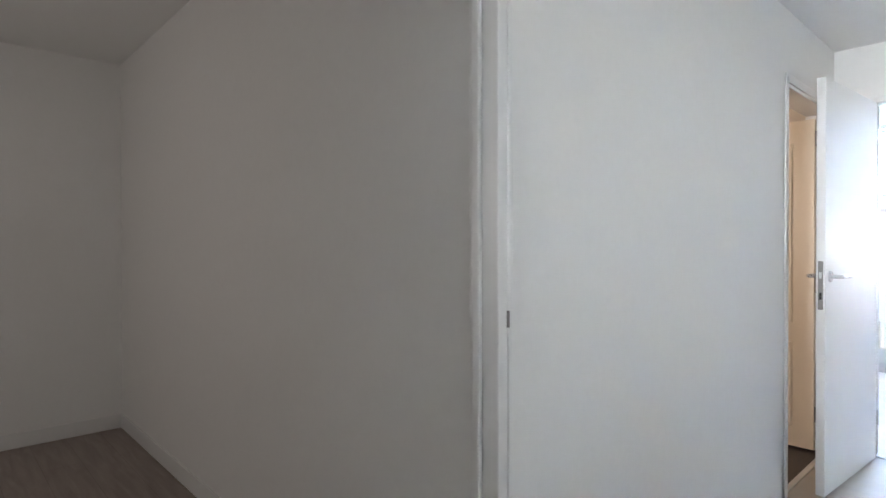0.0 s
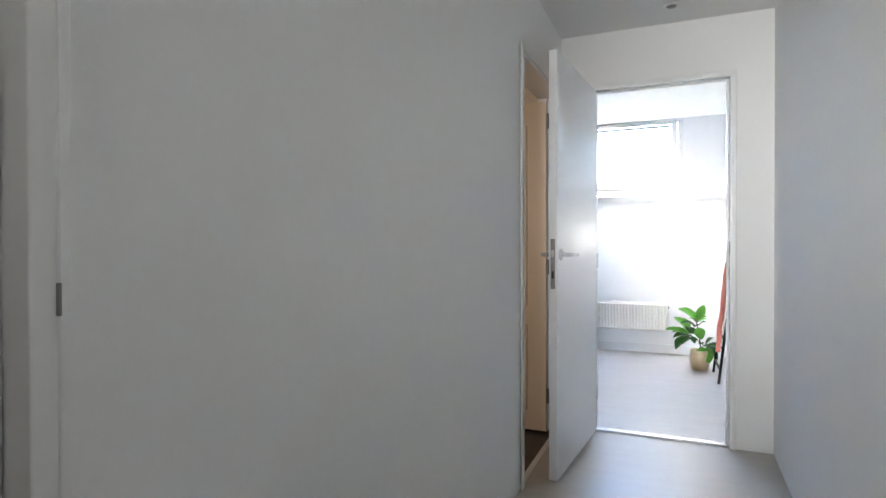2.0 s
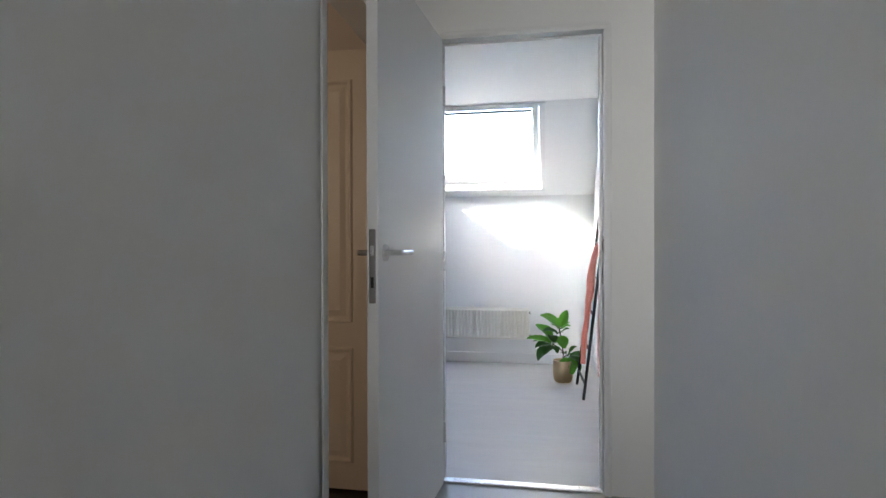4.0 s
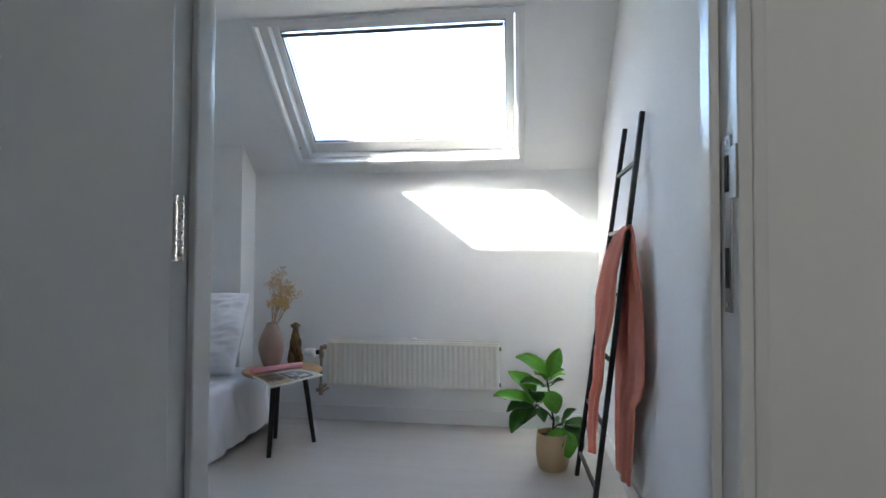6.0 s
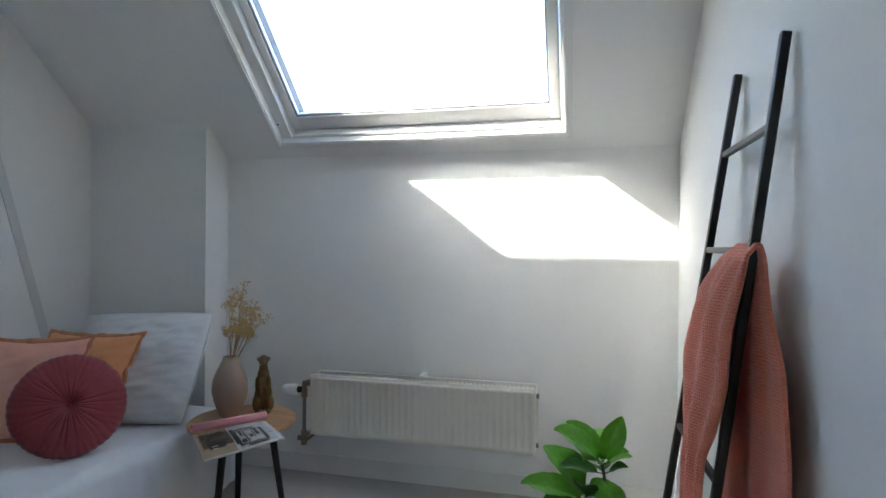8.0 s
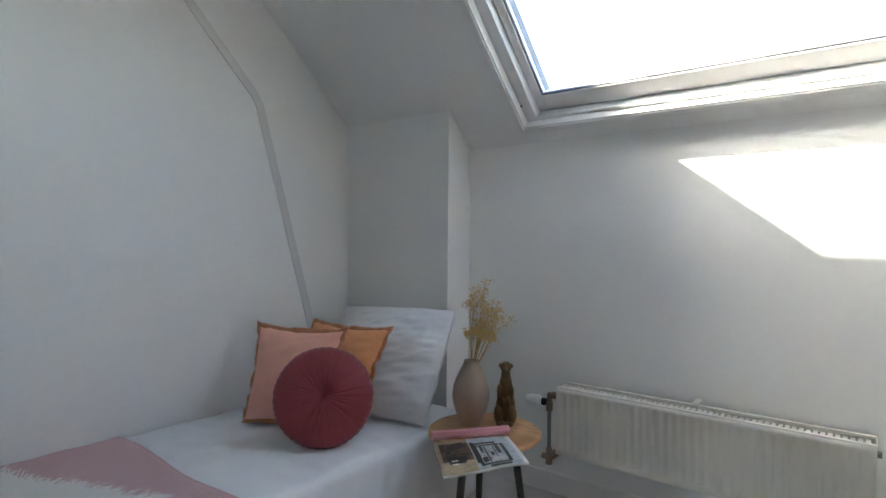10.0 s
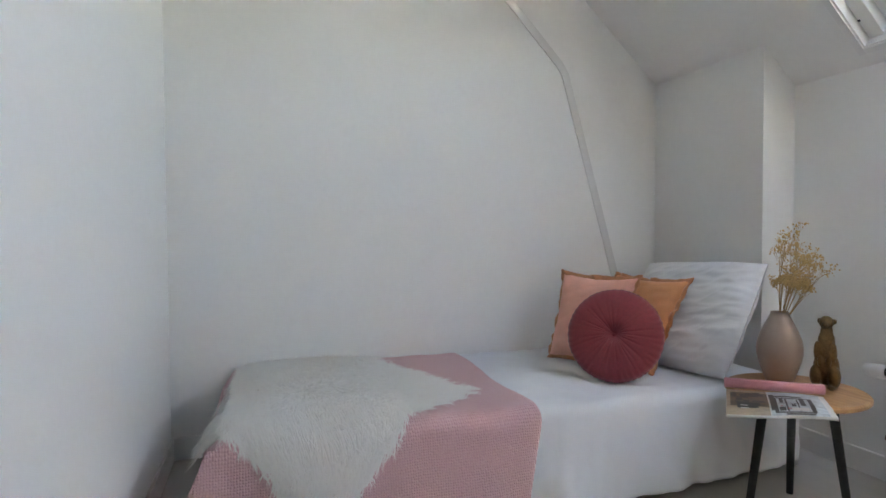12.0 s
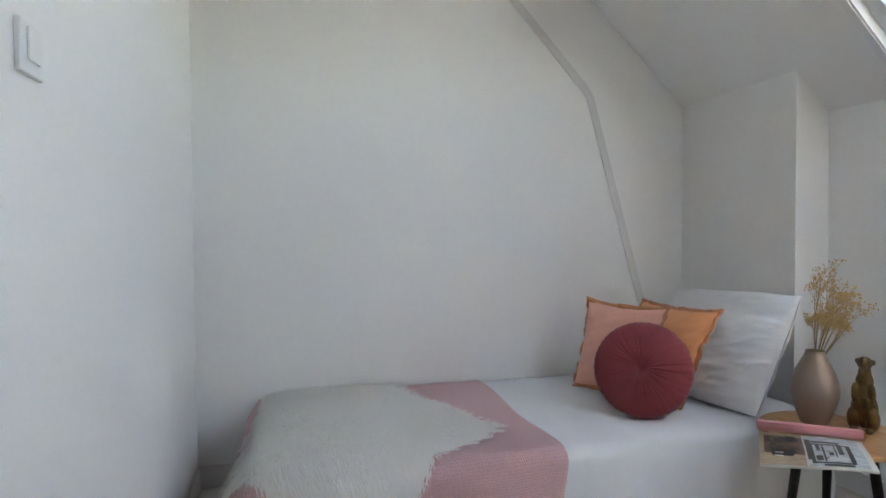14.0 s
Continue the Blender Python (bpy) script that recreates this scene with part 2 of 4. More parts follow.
def surf(fn, nu, nv):
    """A sheet from fn(i/nu, j/nv) -> (place, (u, v) in metres)."""
    bm = bmesh.new()
    uvl = bm.loops.layers.uv.new("UVMap")
    grid, at = [], {}
    for i in range(nu + 1):
        row = []
        for j in range(nv + 1):
            p, q = fn(i / nu, j / nv)
            v = bm.verts.new(p)
            at[v] = q
            row.append(v)
        grid.append(row)
    for i in range(nu):
        for j in range(nv):
            f = bm.faces.new((grid[i][j], grid[i + 1][j], grid[i + 1][j + 1], grid[i][j + 1]))
            for lp in f.loops:
                lp[uvl].uv = at[lp.vert]
    return bm


def to_mesh(name, bm, material, smooth=False, angle=40):
    bmesh.ops.recalc_face_normals(bm, faces=bm.faces[:])
    me = bpy.data.meshes.new(name)
    bm.to_mesh(me)
    bm.free()
    me.materials.append(M[material] if isinstance(material, str) else material)
    if smooth:
        me.polygons.foreach_set("use_smooth", [True] * len(me.polygons))
        if angle < 180:
            me.set_sharp_from_angle(angle=radians(angle))
    return me


def solid(name, bm, material, label="", category="", group="", kind="", smooth=False, angle=40):
    return tagged(new(name, to_mesh(name, bm, material, smooth, angle)), label, category, group, kind)


def thing(name, place, label, category, group="", kind=""):
    ob = new(name)
    ob.location = place
    ob.empty_display_size = 0.05
    return tagged(ob, label, category, group, kind)


def part(name, bm, material, parent, label="", smooth=False, angle=40):
    """Links a bmesh, given in world places, as one mesh under a thing or a part."""
    ob = new(name, to_mesh(name, bm, material, smooth, angle))
    ob.parent = parent
    base = parent
    off = Vector((0, 0, 0))
    while base:
        off += base.location
        base = base.parent
    ob.data.transform(Matrix.Translation(-off))
    return tagged(ob, label)


def thick(ob, t, offset=0.0):
    mod = ob.modifiers.new("thickness", "SOLIDIFY")
    mod.thickness, mod.offset = t, offset
    return ob


def setting(name, label, material, *rows, bevel=0.0):
    return solid(name, boxes(*rows, bevel=bevel), material, label, "wall" if "wall" in name else name.split("_")[0], kind="structure")


# ---------------------------------------------------------------- the shell
T = 0.10
setting("floor_bedroom", "pale grey laminate floor with faint plank joints", "floor", (LX - T, RX + T, DY0 + 0.065, FY + T, -0.08, 0.0))
setting("floor_landing", "pale beige-grey smooth landing floor", "floor", (CX - 0.025, RX + T, -5.6, DY0 + 0.065, -0.08, 0.0))
setting("floor_side_room", "brown laminate floor of the dim side room", "floor_brown", (-4.5, CX - 0.025, -5.6, -3.0, -0.08, 0.0))
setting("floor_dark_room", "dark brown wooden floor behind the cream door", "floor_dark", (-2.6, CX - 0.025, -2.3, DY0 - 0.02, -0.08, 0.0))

setting("wall_right", "plain white plastered wall beside landing and bedroom", "wall",
        (RX, RX + T, -5.6, FY + T, 0, 2.6))
setting("wall_left", "plain white gable wall beside the bed", "wall", (LX - T, LX, DY0, FY + T, 0, 2.6))
setting("wall_knee", "low white knee wall under the sloping ceiling", "wall", (LX, RX, FY, FY + T, 0, KNEE + 0.02))
FR = 0.035  # width of the door frame's face
setting("wall_door", "white wall around the bedroom doorway", "wall",
        (LX, -0.90, DY0, DYF, 0, 2.6), (-0.90, DOOR_L - FR, DY0, DY1, 0, 2.6), (DOOR_R + FR, RX, DY0, DY1, 0, 2.6), (DOOR_L - FR, DOOR_R + FR, DY0, DY1, DOOR_H + FR, 2.6))
SD0, SD1 = -0.925, -0.115   # side doorway to the dark room
BD0, BD1 = -4.06, -3.10     # doorway to the dim side room
WX = CX - 0.12
setting("wall_landing", "white landing wall with two doorways", "wall",
        (WX, CX, SD1 + FR, DY0, 0, 2.6), (WX, CX, BD1 + FR, SD0 - FR, 0, 2.6), (WX, CX, -5.6, BD0 - FR, 0, 2.6),
        (WX, CX, SD0 - FR, SD1 + FR, 2.04 + FR, 2.6), (WX, CX, BD0 - FR, BD1 + FR, 2.07 + FR, 2.6))
setting("wall_landing_end", "plain white wall closing the landing", "wall",
        (WX, -0.80, -5.7, -5.6, 0, 2.6), (0.0, RX, -5.7, -5.6, 0, 2.6), (-0.80, 0.0, -5.7, -5.6, 0, 0.95), (-0.80, 0.0, -5.7, -5.6, 2.05, 2.6))
setting("wall_side_room", "plain wall of the dim side room", "wall",
        (-4.4, -1.022, -3.085, -2.985, 0, 2.6), (-4.5, -4.4, -5.7, -2.985, 0, 2.6), (-4.4, -3.3, -5.7, -5.6, 0, 2.6), (-2.3, WX, -5.7, -5.6, 0, 2.6), (-3.3, -2.3, -5.7, -5.6, 0, 0.95), (-3.3, -2.3, -5.7, -5.6, 2.05, 2.6))
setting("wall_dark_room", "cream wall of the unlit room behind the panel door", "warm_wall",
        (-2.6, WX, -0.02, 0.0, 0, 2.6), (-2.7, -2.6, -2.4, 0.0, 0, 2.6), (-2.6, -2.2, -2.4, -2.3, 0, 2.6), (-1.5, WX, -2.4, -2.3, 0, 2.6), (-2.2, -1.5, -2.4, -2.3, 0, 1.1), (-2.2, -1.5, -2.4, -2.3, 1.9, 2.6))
solid("ceiling_landing", boxes((WX, RX + T, -5.6, DY0, CEIL_L, CEIL_L + 0.1)), "ceiling", "flat white landing ceiling", "ceiling", kind="structure")
solid("ceiling_side_room", boxes((-4.4, WX, -5.6, -3.085, 2.5, 2.6)), "ceiling", "flat white ceiling of the side room", "ceiling", kind="structure")
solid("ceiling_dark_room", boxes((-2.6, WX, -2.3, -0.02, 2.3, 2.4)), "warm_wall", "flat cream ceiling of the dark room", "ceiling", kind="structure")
CY = FY - (CEIL_B - KNEE) / PITCH   # where flat and sloping ceilings meet
solid("ceiling_bedroom", boxes((LX, RX, DY1, CY, CEIL_B, CEIL_B + 0.1)), "ceiling", "flat white bedroom ceiling", "ceiling", kind="structure")

# sloping ceiling: local x along the room, local y up the slope, local z out through the roof
ANG = math.atan(PITCH)
SLOPE = Matrix.Translation((0, FY, KNEE)) @ Matrix(((1, 0, 0, 0), (0, -math.cos(ANG), math.sin(ANG), 0), (0, math.sin(ANG), math.cos(ANG), 0), (0, 0, 0, 1)))
WL, WR, WB, WT = -1.678, -0.258, 0.085, 1.005  # the roof window's opening
ROOF = 0.235
bm = bmesh.new()
LEN = (FY - CY) / math.cos(ANG) + 0.12
for r in ((LX - T, WL, -0.2, LEN), (WR, RX + T, -0.2, LEN), (WL, WR, -0.2, WB), (WL, WR, WT, LEN)):
    box(bm, r[0], r[1], r[2], r[3], 0, ROOF, m=SLOPE)
solid("ceiling_slope", bm, "ceiling", "white sloping ceiling under the roof", "ceiling", kind="structure")
# roof over the rest, so that no daylight leaks in
solid("roof", boxes((-4.6, RX + 0.2, -5.8, CY, 2.6, 2.7)), "hole", "plain roof deck above all rooms", "roof", kind="structure")

setting("wall_chimney_breast", "white boxed-in chimney breast in the corner", "wall", (LX, -2.018, 2.615, FY, 0, 1.85))

# skirting boards
setting("baseboard", "low white painted skirting board", "gloss",
        (-2.018, RX - 0.012, FY - 0.012, FY, 0, 0.095), (RX - 0.012, RX, DY1, FY, 0, 0.095), (LX + 0.012, -0.90, DYF, DYF + 0.012, 0, 0.095),
        (LX, LX + 0.012, DYF, 2.615, 0, 0.095), (LX + 0.012, -2.018, 2.603, 2.615, 0, 0.095), bevel=0.003)
setting("baseboard_side_room", "low white painted skirting board of the side room", "gloss",
        (-4.388, -1.026, -3.097, -3.085, 0, 0.095), (-4.4, -4.388, -5.6, -3.085, 0, 0.095), bevel=0.003)
# ---------------------------------------------------------------- doorways
def frame_piece(name, label, rows, material="gloss"):
    ob = thing(name, (0, 0, 0), label, "door frame", kind="structure")
    for pname, r in rows:
        part(pname, boxes(r, bevel=0.003), material, ob)
    return ob


# bedroom doorway: lining through the wall, face proud of the landing side, a stop behind the leaf
df = frame_piece("door_1", "white painted frame of the open bedroom doorway", [
    ("jamb", (DOOR_R, DOOR_R + FR, DY0 - 0.010, DY1 - 0.006, 0, DOOR_H)),
    ("jamb", (DOOR_L - FR, DOOR_L, DY0 - 0.010, DY1 - 0.006, 0, DOOR_H)),
    ("head", (DOOR_L - FR, DOOR_R + FR, DY0 - 0.010, DY1 - 0.006, DOOR_H, DOOR_H + FR)),
    ("stop", (DOOR_R - 0.014, DOOR_R - 0.001, DY0 + 0.045, DY0 + 0.085, 0.012, DOOR_H - 0.001)),
    ("stop", (DOOR_L + 0.001, DOOR_L + 0.014, DY0 + 0.045, DY0 + 0.085, 0.012, DOOR_H - 0.001)),
    ("stop", (DOOR_L + 0.014, DOOR_R - 0.014, DY0 + 0.045, DY0 + 0.085, DOOR_H - 0.014, DOOR_H - 0.001)),
    ("architrave", (DOOR_R + FR * 0.45, DOOR_R + FR * 0.9, DY0 - 0.015, DY0 - 0.009, 0, DOOR_H + FR * 0.45 - 0.001)),
    ("architrave", (DOOR_L - FR, DOOR_R + FR * 0.9, DY0 - 0.015, DY0 - 0.009, DOOR_H + FR * 0.45, DOOR_H + FR * 0.9)),
])
bm = boxes((DOOR_R - 0.0025, DOOR_R + 0.001, DY0 + 0.008, DY0 + 0.030, 0.945, 1.165), bevel=0.001)
box(bm, DOOR_R - 0.0025, DOOR_R + 0.001, DY0 - 0.010, DY0 + 0.010, 1.085, 1.150, bevel=0.001)
plate = part("strike_plate", bm, "nickel", df, "dull steel strike plate on the jamb")
for z0, z1 in ((0.975, 1.025), (1.095, 1.140)):
    part("slot", boxes((DOOR_R - 0.0035, DOOR_R - 0.0022, DY0 + 0.013, DY0 + 0.025, z0, z1)), "hole", plate)
for z in (0.955, 1.157):
    bm = bmesh.new()
    tube(bm, (DOOR_R - 0.0038, DY0 + 0.019, z), (DOOR_R - 0.002, DY0 + 0.019, z), 0.0035)
    part("screw", bm, "steel", plate)
solid("threshold_strip", boxes((DOOR_L + 0.001, DOOR_R - 0.001, 0.012, 0.060, 0.0, 0.012), bevel=0.004), "steel",
      "shiny aluminium threshold strip in the bedroom doorway", "threshold")

# side doorway, with the cream panel door standing open inside
frame_piece("door_2", "white painted frame of the side doorway", [
    ("jamb", (WX - 0.004, CX + 0.010, SD0 - FR, SD0, 0, 2.04)),
    ("jamb", (WX - 0.004, -1.006, SD1, SD1 + FR, 0, 2.04)),
    ("rebate", (-0.988, CX + 0.010, SD1, SD1 + FR, 0, 2.04)),
    ("head", (WX - 0.004, CX + 0.010, SD0 - FR, SD1 + FR, 2.04, 2.04 + FR)),
    ("architrave", (CX + 0.009, CX + 0.016, SD0 - 0.06, SD0 - 0.018, 0, 2.085)),
    ("architrave", (CX + 0.009, CX + 0.016, SD0 - 0.06, SD1 + 0.06, 2.058, 2.10)),
])
solid("threshold_board", boxes((CX - 0.028, CX + 0.002, SD0, SD1, 0.0, 0.008), bevel=0.003), "strip", "grey painted threshold board of the side doorway", "threshold")


def panel_door(name, hinge, width, height, thick_, label):
    """A moulded four-panel door that stands open along -x from its hinge, its face towards -y."""
    x1, y0, z0 = hinge
    ob = thing(name, (x1, y0, z0), label, "door")
    bm = boxes((x1 - width, x1, y0, y0 + thick_, z0, z0 + height), bevel=0.002)
    part("leaf", bm, "cream", ob, smooth=False)
    rows = [(0.121, 0.649), (0.760, 1.866)]
    for ka, kb in ((0.118, 0.38), (0.455, 0.70)):
        for za, zb in rows:
            xa, xb, a, b = x1 - kb * width / 0.8, x1 - ka * width / 0.8, z0 + za, z0 + zb
            bm = bmesh.new()
            ring = [(xa, a), (xb, a), (xb, b), (xa, b)]
            prev = None
            for dy, ins in ((0.0, 0.0), (-0.013, 0.007), (-0.013, 0.014), (-0.001, 0.024), (-0.001, 0.034), (-0.012, 0.058)):
                cur = [bm.verts.new((x + (ins if x == xa else -ins), y0 + dy - 0.0005, z + (ins if z == a else -ins))) for x, z in ring]
                if prev:
                    for k in range(4):
                        bm.faces.new((prev[k], prev[(k + 1) % 4], cur[(k + 1) % 4], cur[k]))
                prev = cur
            bm.faces.new(prev)
            part("panel", bm, "cream", ob)
    for z in (0.22, 1.00, 1.88):
        bm = bmesh.new()
        tube(bm, (x1 + 0.012, y0 - 0.004, z0 + z - 0.045), (x1 + 0.012, y0 - 0.004, z0 + z + 0.045), 0.008)
        box(bm, x1 + 0.008, x1 + 0.040, y0 - 0.002, y0 + 0.002, z0 + z - 0.043, z0 + z + 0.043)
        part("hinge", bm, "nickel", ob, "dull steel hinge", smooth=True)
    return ob


panel_door("panel_door", (-1.004, -0.157, 0.012), 0.76, 2.0, 0.038, "cream lacquered panel door standing open into a dark room")

# the bedroom's own leaf, swung out onto the landing
leaf = thing("flush_door", (DOOR_L + 0.020, -0.022, 0.0), "smooth white flush door swung open onto the landing", "door")
SWING = Matrix.Translation((DOOR_L + 0.020, -0.022, 0)) @ Matrix.Rotation(radians(-4.7), 4, "Z")
LW = 0.825


def on_leaf(bm):
    bmesh.ops.transform(bm, matrix=SWING, verts=bm.verts[:])
    return bm


part("leaf", on_leaf(boxes((-0.040, 0.0, -LW, 0.0, 0.012, 2.078), bevel=0.002)), "gloss", leaf)
lock = part("lock_plate", on_leaf(boxes((-0.031, -0.009, -LW - 0.003, -LW, 0.935, 1.175), bevel=0.003)), "nickel", leaf, "brushed steel lock plate on the door's edge")
part("latch", on_leaf(boxes((-0.026, -0.013, -LW - 0.013, -LW - 0.002, 1.088, 1.122), bevel=0.004)), "steel", lock)
part("bolt", on_leaf(boxes((-0.025, -0.015, -LW - 0.0045, -LW - 0.002, 0.985, 1.020))), "hole", lock)
for side, x0 in ((1, 0.0), (-1, -0.040)):
    bm = bmesh.new()
    y = -LW + 0.058
    tube(bm, (x0, y, 1.098), (x0 + side * 0.008, y, 1.098), 0.026, 0.025, 24)
    for v in bm.verts:
        v.co.z = 1.098 + (v.co.z - 1.098) * 1.1
    part("rosette", on_leaf(bm), "steel", leaf, "satin steel rosette", smooth=True)
    bm = bmesh.new()
    path_tube(bm, [(x0 + side * 0.006, y, 1.098), (x0 + side * 0.048, y, 1.098), (x0 + side * 0.055, y + 0.012, 1.098), (x0 + side * 0.052, y + 0.125, 1.097)], 0.0095, 12)
    part("lever_handle", on_leaf(bm), "steel", leaf, "satin steel lever handle", smooth=True)
for z in (0.25, 1.05, 1.82):
    bm = bmesh.new()
    tube(bm, (0.004, 0.008, z - 0.045), (0.004, 0.008, z + 0.045), 0.007)
    part("hinge", on_leaf(bm), "steel", leaf, "steel hinge", smooth=True)

# doorway to the dim side room
df3 = frame_piece("door_3", "white painted frame of the side room's doorway", [
    ("jamb", (-1.024, CX + 0.010, BD1, BD1 + FR, 0, 2.07)),
    ("jamb", (WX - 0.006, CX + 0.010, BD0 - FR, BD0, 0, 2.07)),
    ("head", (WX - 0.006, CX + 0.010, BD0 - FR, BD1 + FR, 2.07, 2.07 + FR)),
    ("stop", (-1.004, CX - 0.040, BD1 - 0.014, BD1 - 0.001, 0, 2.069)),
    ("architrave", (CX - 0.002, CX + 0.016, BD1 + 0.0315, BD1 + 0.046, 0, 2.10)),
])
part("strike_plate", boxes((CX - 0.004, CX + 0.018, BD1 + 0.0295, BD1 + 0.0320, 1.064, 1.104), bevel=0.001), "nickel", df3, "worn steel strike plate on the jamb")

# small round ceiling spot on the landing
spot = thing("ceiling_spot", (-0.30, -0.26, CEIL_L), "small round unlit white ceiling spot with a grey lens", "ceiling lamp")
part("ring", lathe([(0.040, -0.001), (0.040, -0.006), (0.034, -0.009), (0.027, -0.007), (0.027, -0.001)], 28, c=(-0.30, -0.26, CEIL_L)), "plastic", spot, smooth=True)
part("lens", lathe([(0.026, -0.002), (0.026, -0.006), (0.018, -0.012), (0.006, -0.014)], 24, c=(-0.30, -0.26, CEIL_L)), "nickel", spot, smooth=True)

# ---------------------------------------------------------------- roof window
win = thing("window_1", SLOPE.translation, "white roof window with a bright sky behind its pane", "roof window", kind="structure")


def slope_part(name, rows, material, label="", parent=None, bevel=0.002):
    bm = boxes(*rows, bevel=bevel)
    bmesh.ops.transform(bm, matrix=SLOPE, verts=bm.verts[:])
    return part(name, bm, material, parent or win, label)


A = 0.024
slope_part("architrave", [(WL - A, WL + 0.004, WB - A, WT + A, -0.012, 0.003)], "sash")
slope_part("architrave", [(WR - 0.004, WR + A, WB - A, WT + A, -0.012, 0.003)], "sash")
slope_part("architrave", [(WL + 0.004, WR - 0.004, WB - A, WB + 0.004, -0.012, 0.003)], "sash")
slope_part("architrave", [(WL + 0.004, WR - 0.004, WT - 0.004, WT + A, -0.012, 0.003)], "sash")
D = 0.065  # depth of the lining before the fixed frame
for r in ((WL, WL + 0.012, WB, WT), (WR - 0.012, WR, WB, WT), (WL + 0.012, WR - 0.012, WB, WB + 0.012), (WL + 0.012, WR - 0.012, WT - 0.012, WT)):
    slope_part("lining", [(*r, -0.008, D + 0.045)], "sash")
    # outer reveal made dark so that it throws less sunlight onto the knee wall
    slope_part("bounce_baffle", [(*r, D + 0.045, ROOF)], "gasket", "dark grey lining added outside the pane to cut sun bounce", bevel=0)
F, FLW, SLW, SBW = 0.030, 0.066, 0.110, 0.112   # frame; wider at one side; sash at that side and along the bottom
for r in ((WL + 0.012, WL + FLW, WB + 0.012, WT - 0.012), (WR - F, WR - 0.012, WB + 0.012, WT - 0.012), (WL + FLW, WR - F, WB + 0.012, WB + F), (WL + FLW, WR - F, WT - F, WT - 0.012)):
    slope_part("frame", [(*r, 0.030, D + 0.045)], "sash", bevel=0.004)
    # same added dark lining, outside the fixed frame
    slope_part("bounce_baffle", [(*r, D + 0.045, ROOF)], "gasket", "dark grey lining added outside the pane to cut sun bounce", bevel=0)
sash = slope_part("sash", [(WL + FLW + 0.004, WL + SLW, WB + F + 0.004, WT - F - 0.004, D, D + 0.05)], "sash", bevel=0.006)
for r in ((WR - 0.082, WR - F - 0.004, WB + F + 0.004, WT - F - 0.004), (WL + SLW, WR - 0.082, WB + F + 0.004, WB + SBW), (WL + SLW, WR - 0.082, WT - 0.075, WT - F - 0.004)):
    slope_part("sash", [(*r, D, D + 0.05)], "sash", bevel=0.006)
for r in ((WL + SLW, WL + SLW + 0.005, WB + SBW, WT - 0.075), (WR - 0.087, WR - 0.082, WB + SBW, WT - 0.075), (WL + SLW + 0.005, WR - 0.087, WB + SBW, WB + SBW + 0.005), (WL + SLW + 0.005, WR - 0.087, WT - 0.080, WT - 0.075)):
    slope_part("gasket", [(*r, D + 0.006, D + 0.020)], "gasket", parent=sash, bevel=0)
slope_part("ventilation_bar", [(WL + SLW + 0.008, WR - 0.09, WT - 0.102, WT - 0.085, D - 0.018, D + 0.004)], "nickel", "grey aluminium ventilation bar along the sash's top", bevel=0.004)
pane = slope_part("pane", [(WL + SLW - 0.002, WR - 0.080, WB + SBW - 0.002, WT - 0.073, D + 0.022, D + 0.028)], "glass", "clear glass pane", bevel=0)
pane.visible_shadow = False
slope_part("top_casing", [(WL - 0.03, WR + 0.03, WT - 0.012, WT + 0.10, ROOF - 0.002, ROOF + 0.046)], "gasket", "grey metal casing outside above the pane")
bm = bmesh.new()
tube(bm, (WL + 0.018, WB + 0.10, 0.028), (WL + 0.018, WB + 0.10, 0.031), 0.005)
bmesh.ops.transform(bm, matrix=SLOPE, verts=bm.verts[:])
part("screw", bm, "gasket", win)

# unseen windows added around the fill lamps, their blinds blocking sky and sun
for wname, x, y, z, width, height, turn in (("window_2", -0.40, -5.6, 1.50, 0.80, 1.10, 0), ("window_3", -2.80, -5.6, 1.50, 1.00, 1.10, 0), ("window_4", -1.85, -2.3, 1.50, 0.70, 0.80, 0)):
    w2 = thing(wname, (x, y, z), "plain white window added out of view around a fill lamp", "window", kind="structure")
    a, b = width / 2, height / 2
    stand = Matrix.Translation((x, y, z)) @ Matrix.Rotation(radians(turn), 4, "Z")

    def set_in(*r):
        bm_ = boxes(r, bevel=0.003)
        bmesh.ops.transform(bm_, matrix=stand, verts=bm_.verts[:])
        return bm_

    for r in ((-a, -a + 0.05, -b, b), (a - 0.05, a, -b, b), (-a + 0.05, a - 0.05, -b, -b + 0.05), (-a + 0.05, a - 0.05, b - 0.05, b)):
        part("window_frame", set_in(r[0], r[1], -0.015, 0.015, r[2], r[3]), "sash", w2)
    part("blind", set_in(-a + 0.001, a - 0.001, -0.060, -0.045, -b + 0.001, b - 0.001), "plastic", w2, "added white blind panel that blocks sky and sun")

# ---------------------------------------------------------------- grey strip on the gable wall
bm = bmesh.new()
P = [(2.475, 0.30), (2.352, 0.725), (2.048, 1.78), (2.018, 1.825), (1.56, 2.30)]
for k, (ya, za) in enumerate(P):
    y0, z0 = P[max(0, k - 1)]
    y1, z1 = P[min(len(P) - 1, k + 1)]
    d = Vector((y1 - y0, z1 - z0)).normalized()
    nrm = Vector((-d.y, d.x)) * 0.021
    for s in (-1, 1):
        for x in (LX - 0.001, LX + 0.005):
            bm.verts.new((x, ya + s * nrm.x, za + s * nrm.y))
bm.verts.ensure_lookup_table()
for k in range(len(P) - 1):
    a, b = 4 * k, 4 * k + 4
    for q in ((0, 1), (1, 3), (3, 2), (2, 0)):
        bm.faces.new([bm.verts[i] for i in (a + q[0], a + q[1], b + q[1], b + q[0])])
solid("trim_strip", bm, "strip", "slim grey painted trunking bent up the gable wall", "trunking", kind="structure")

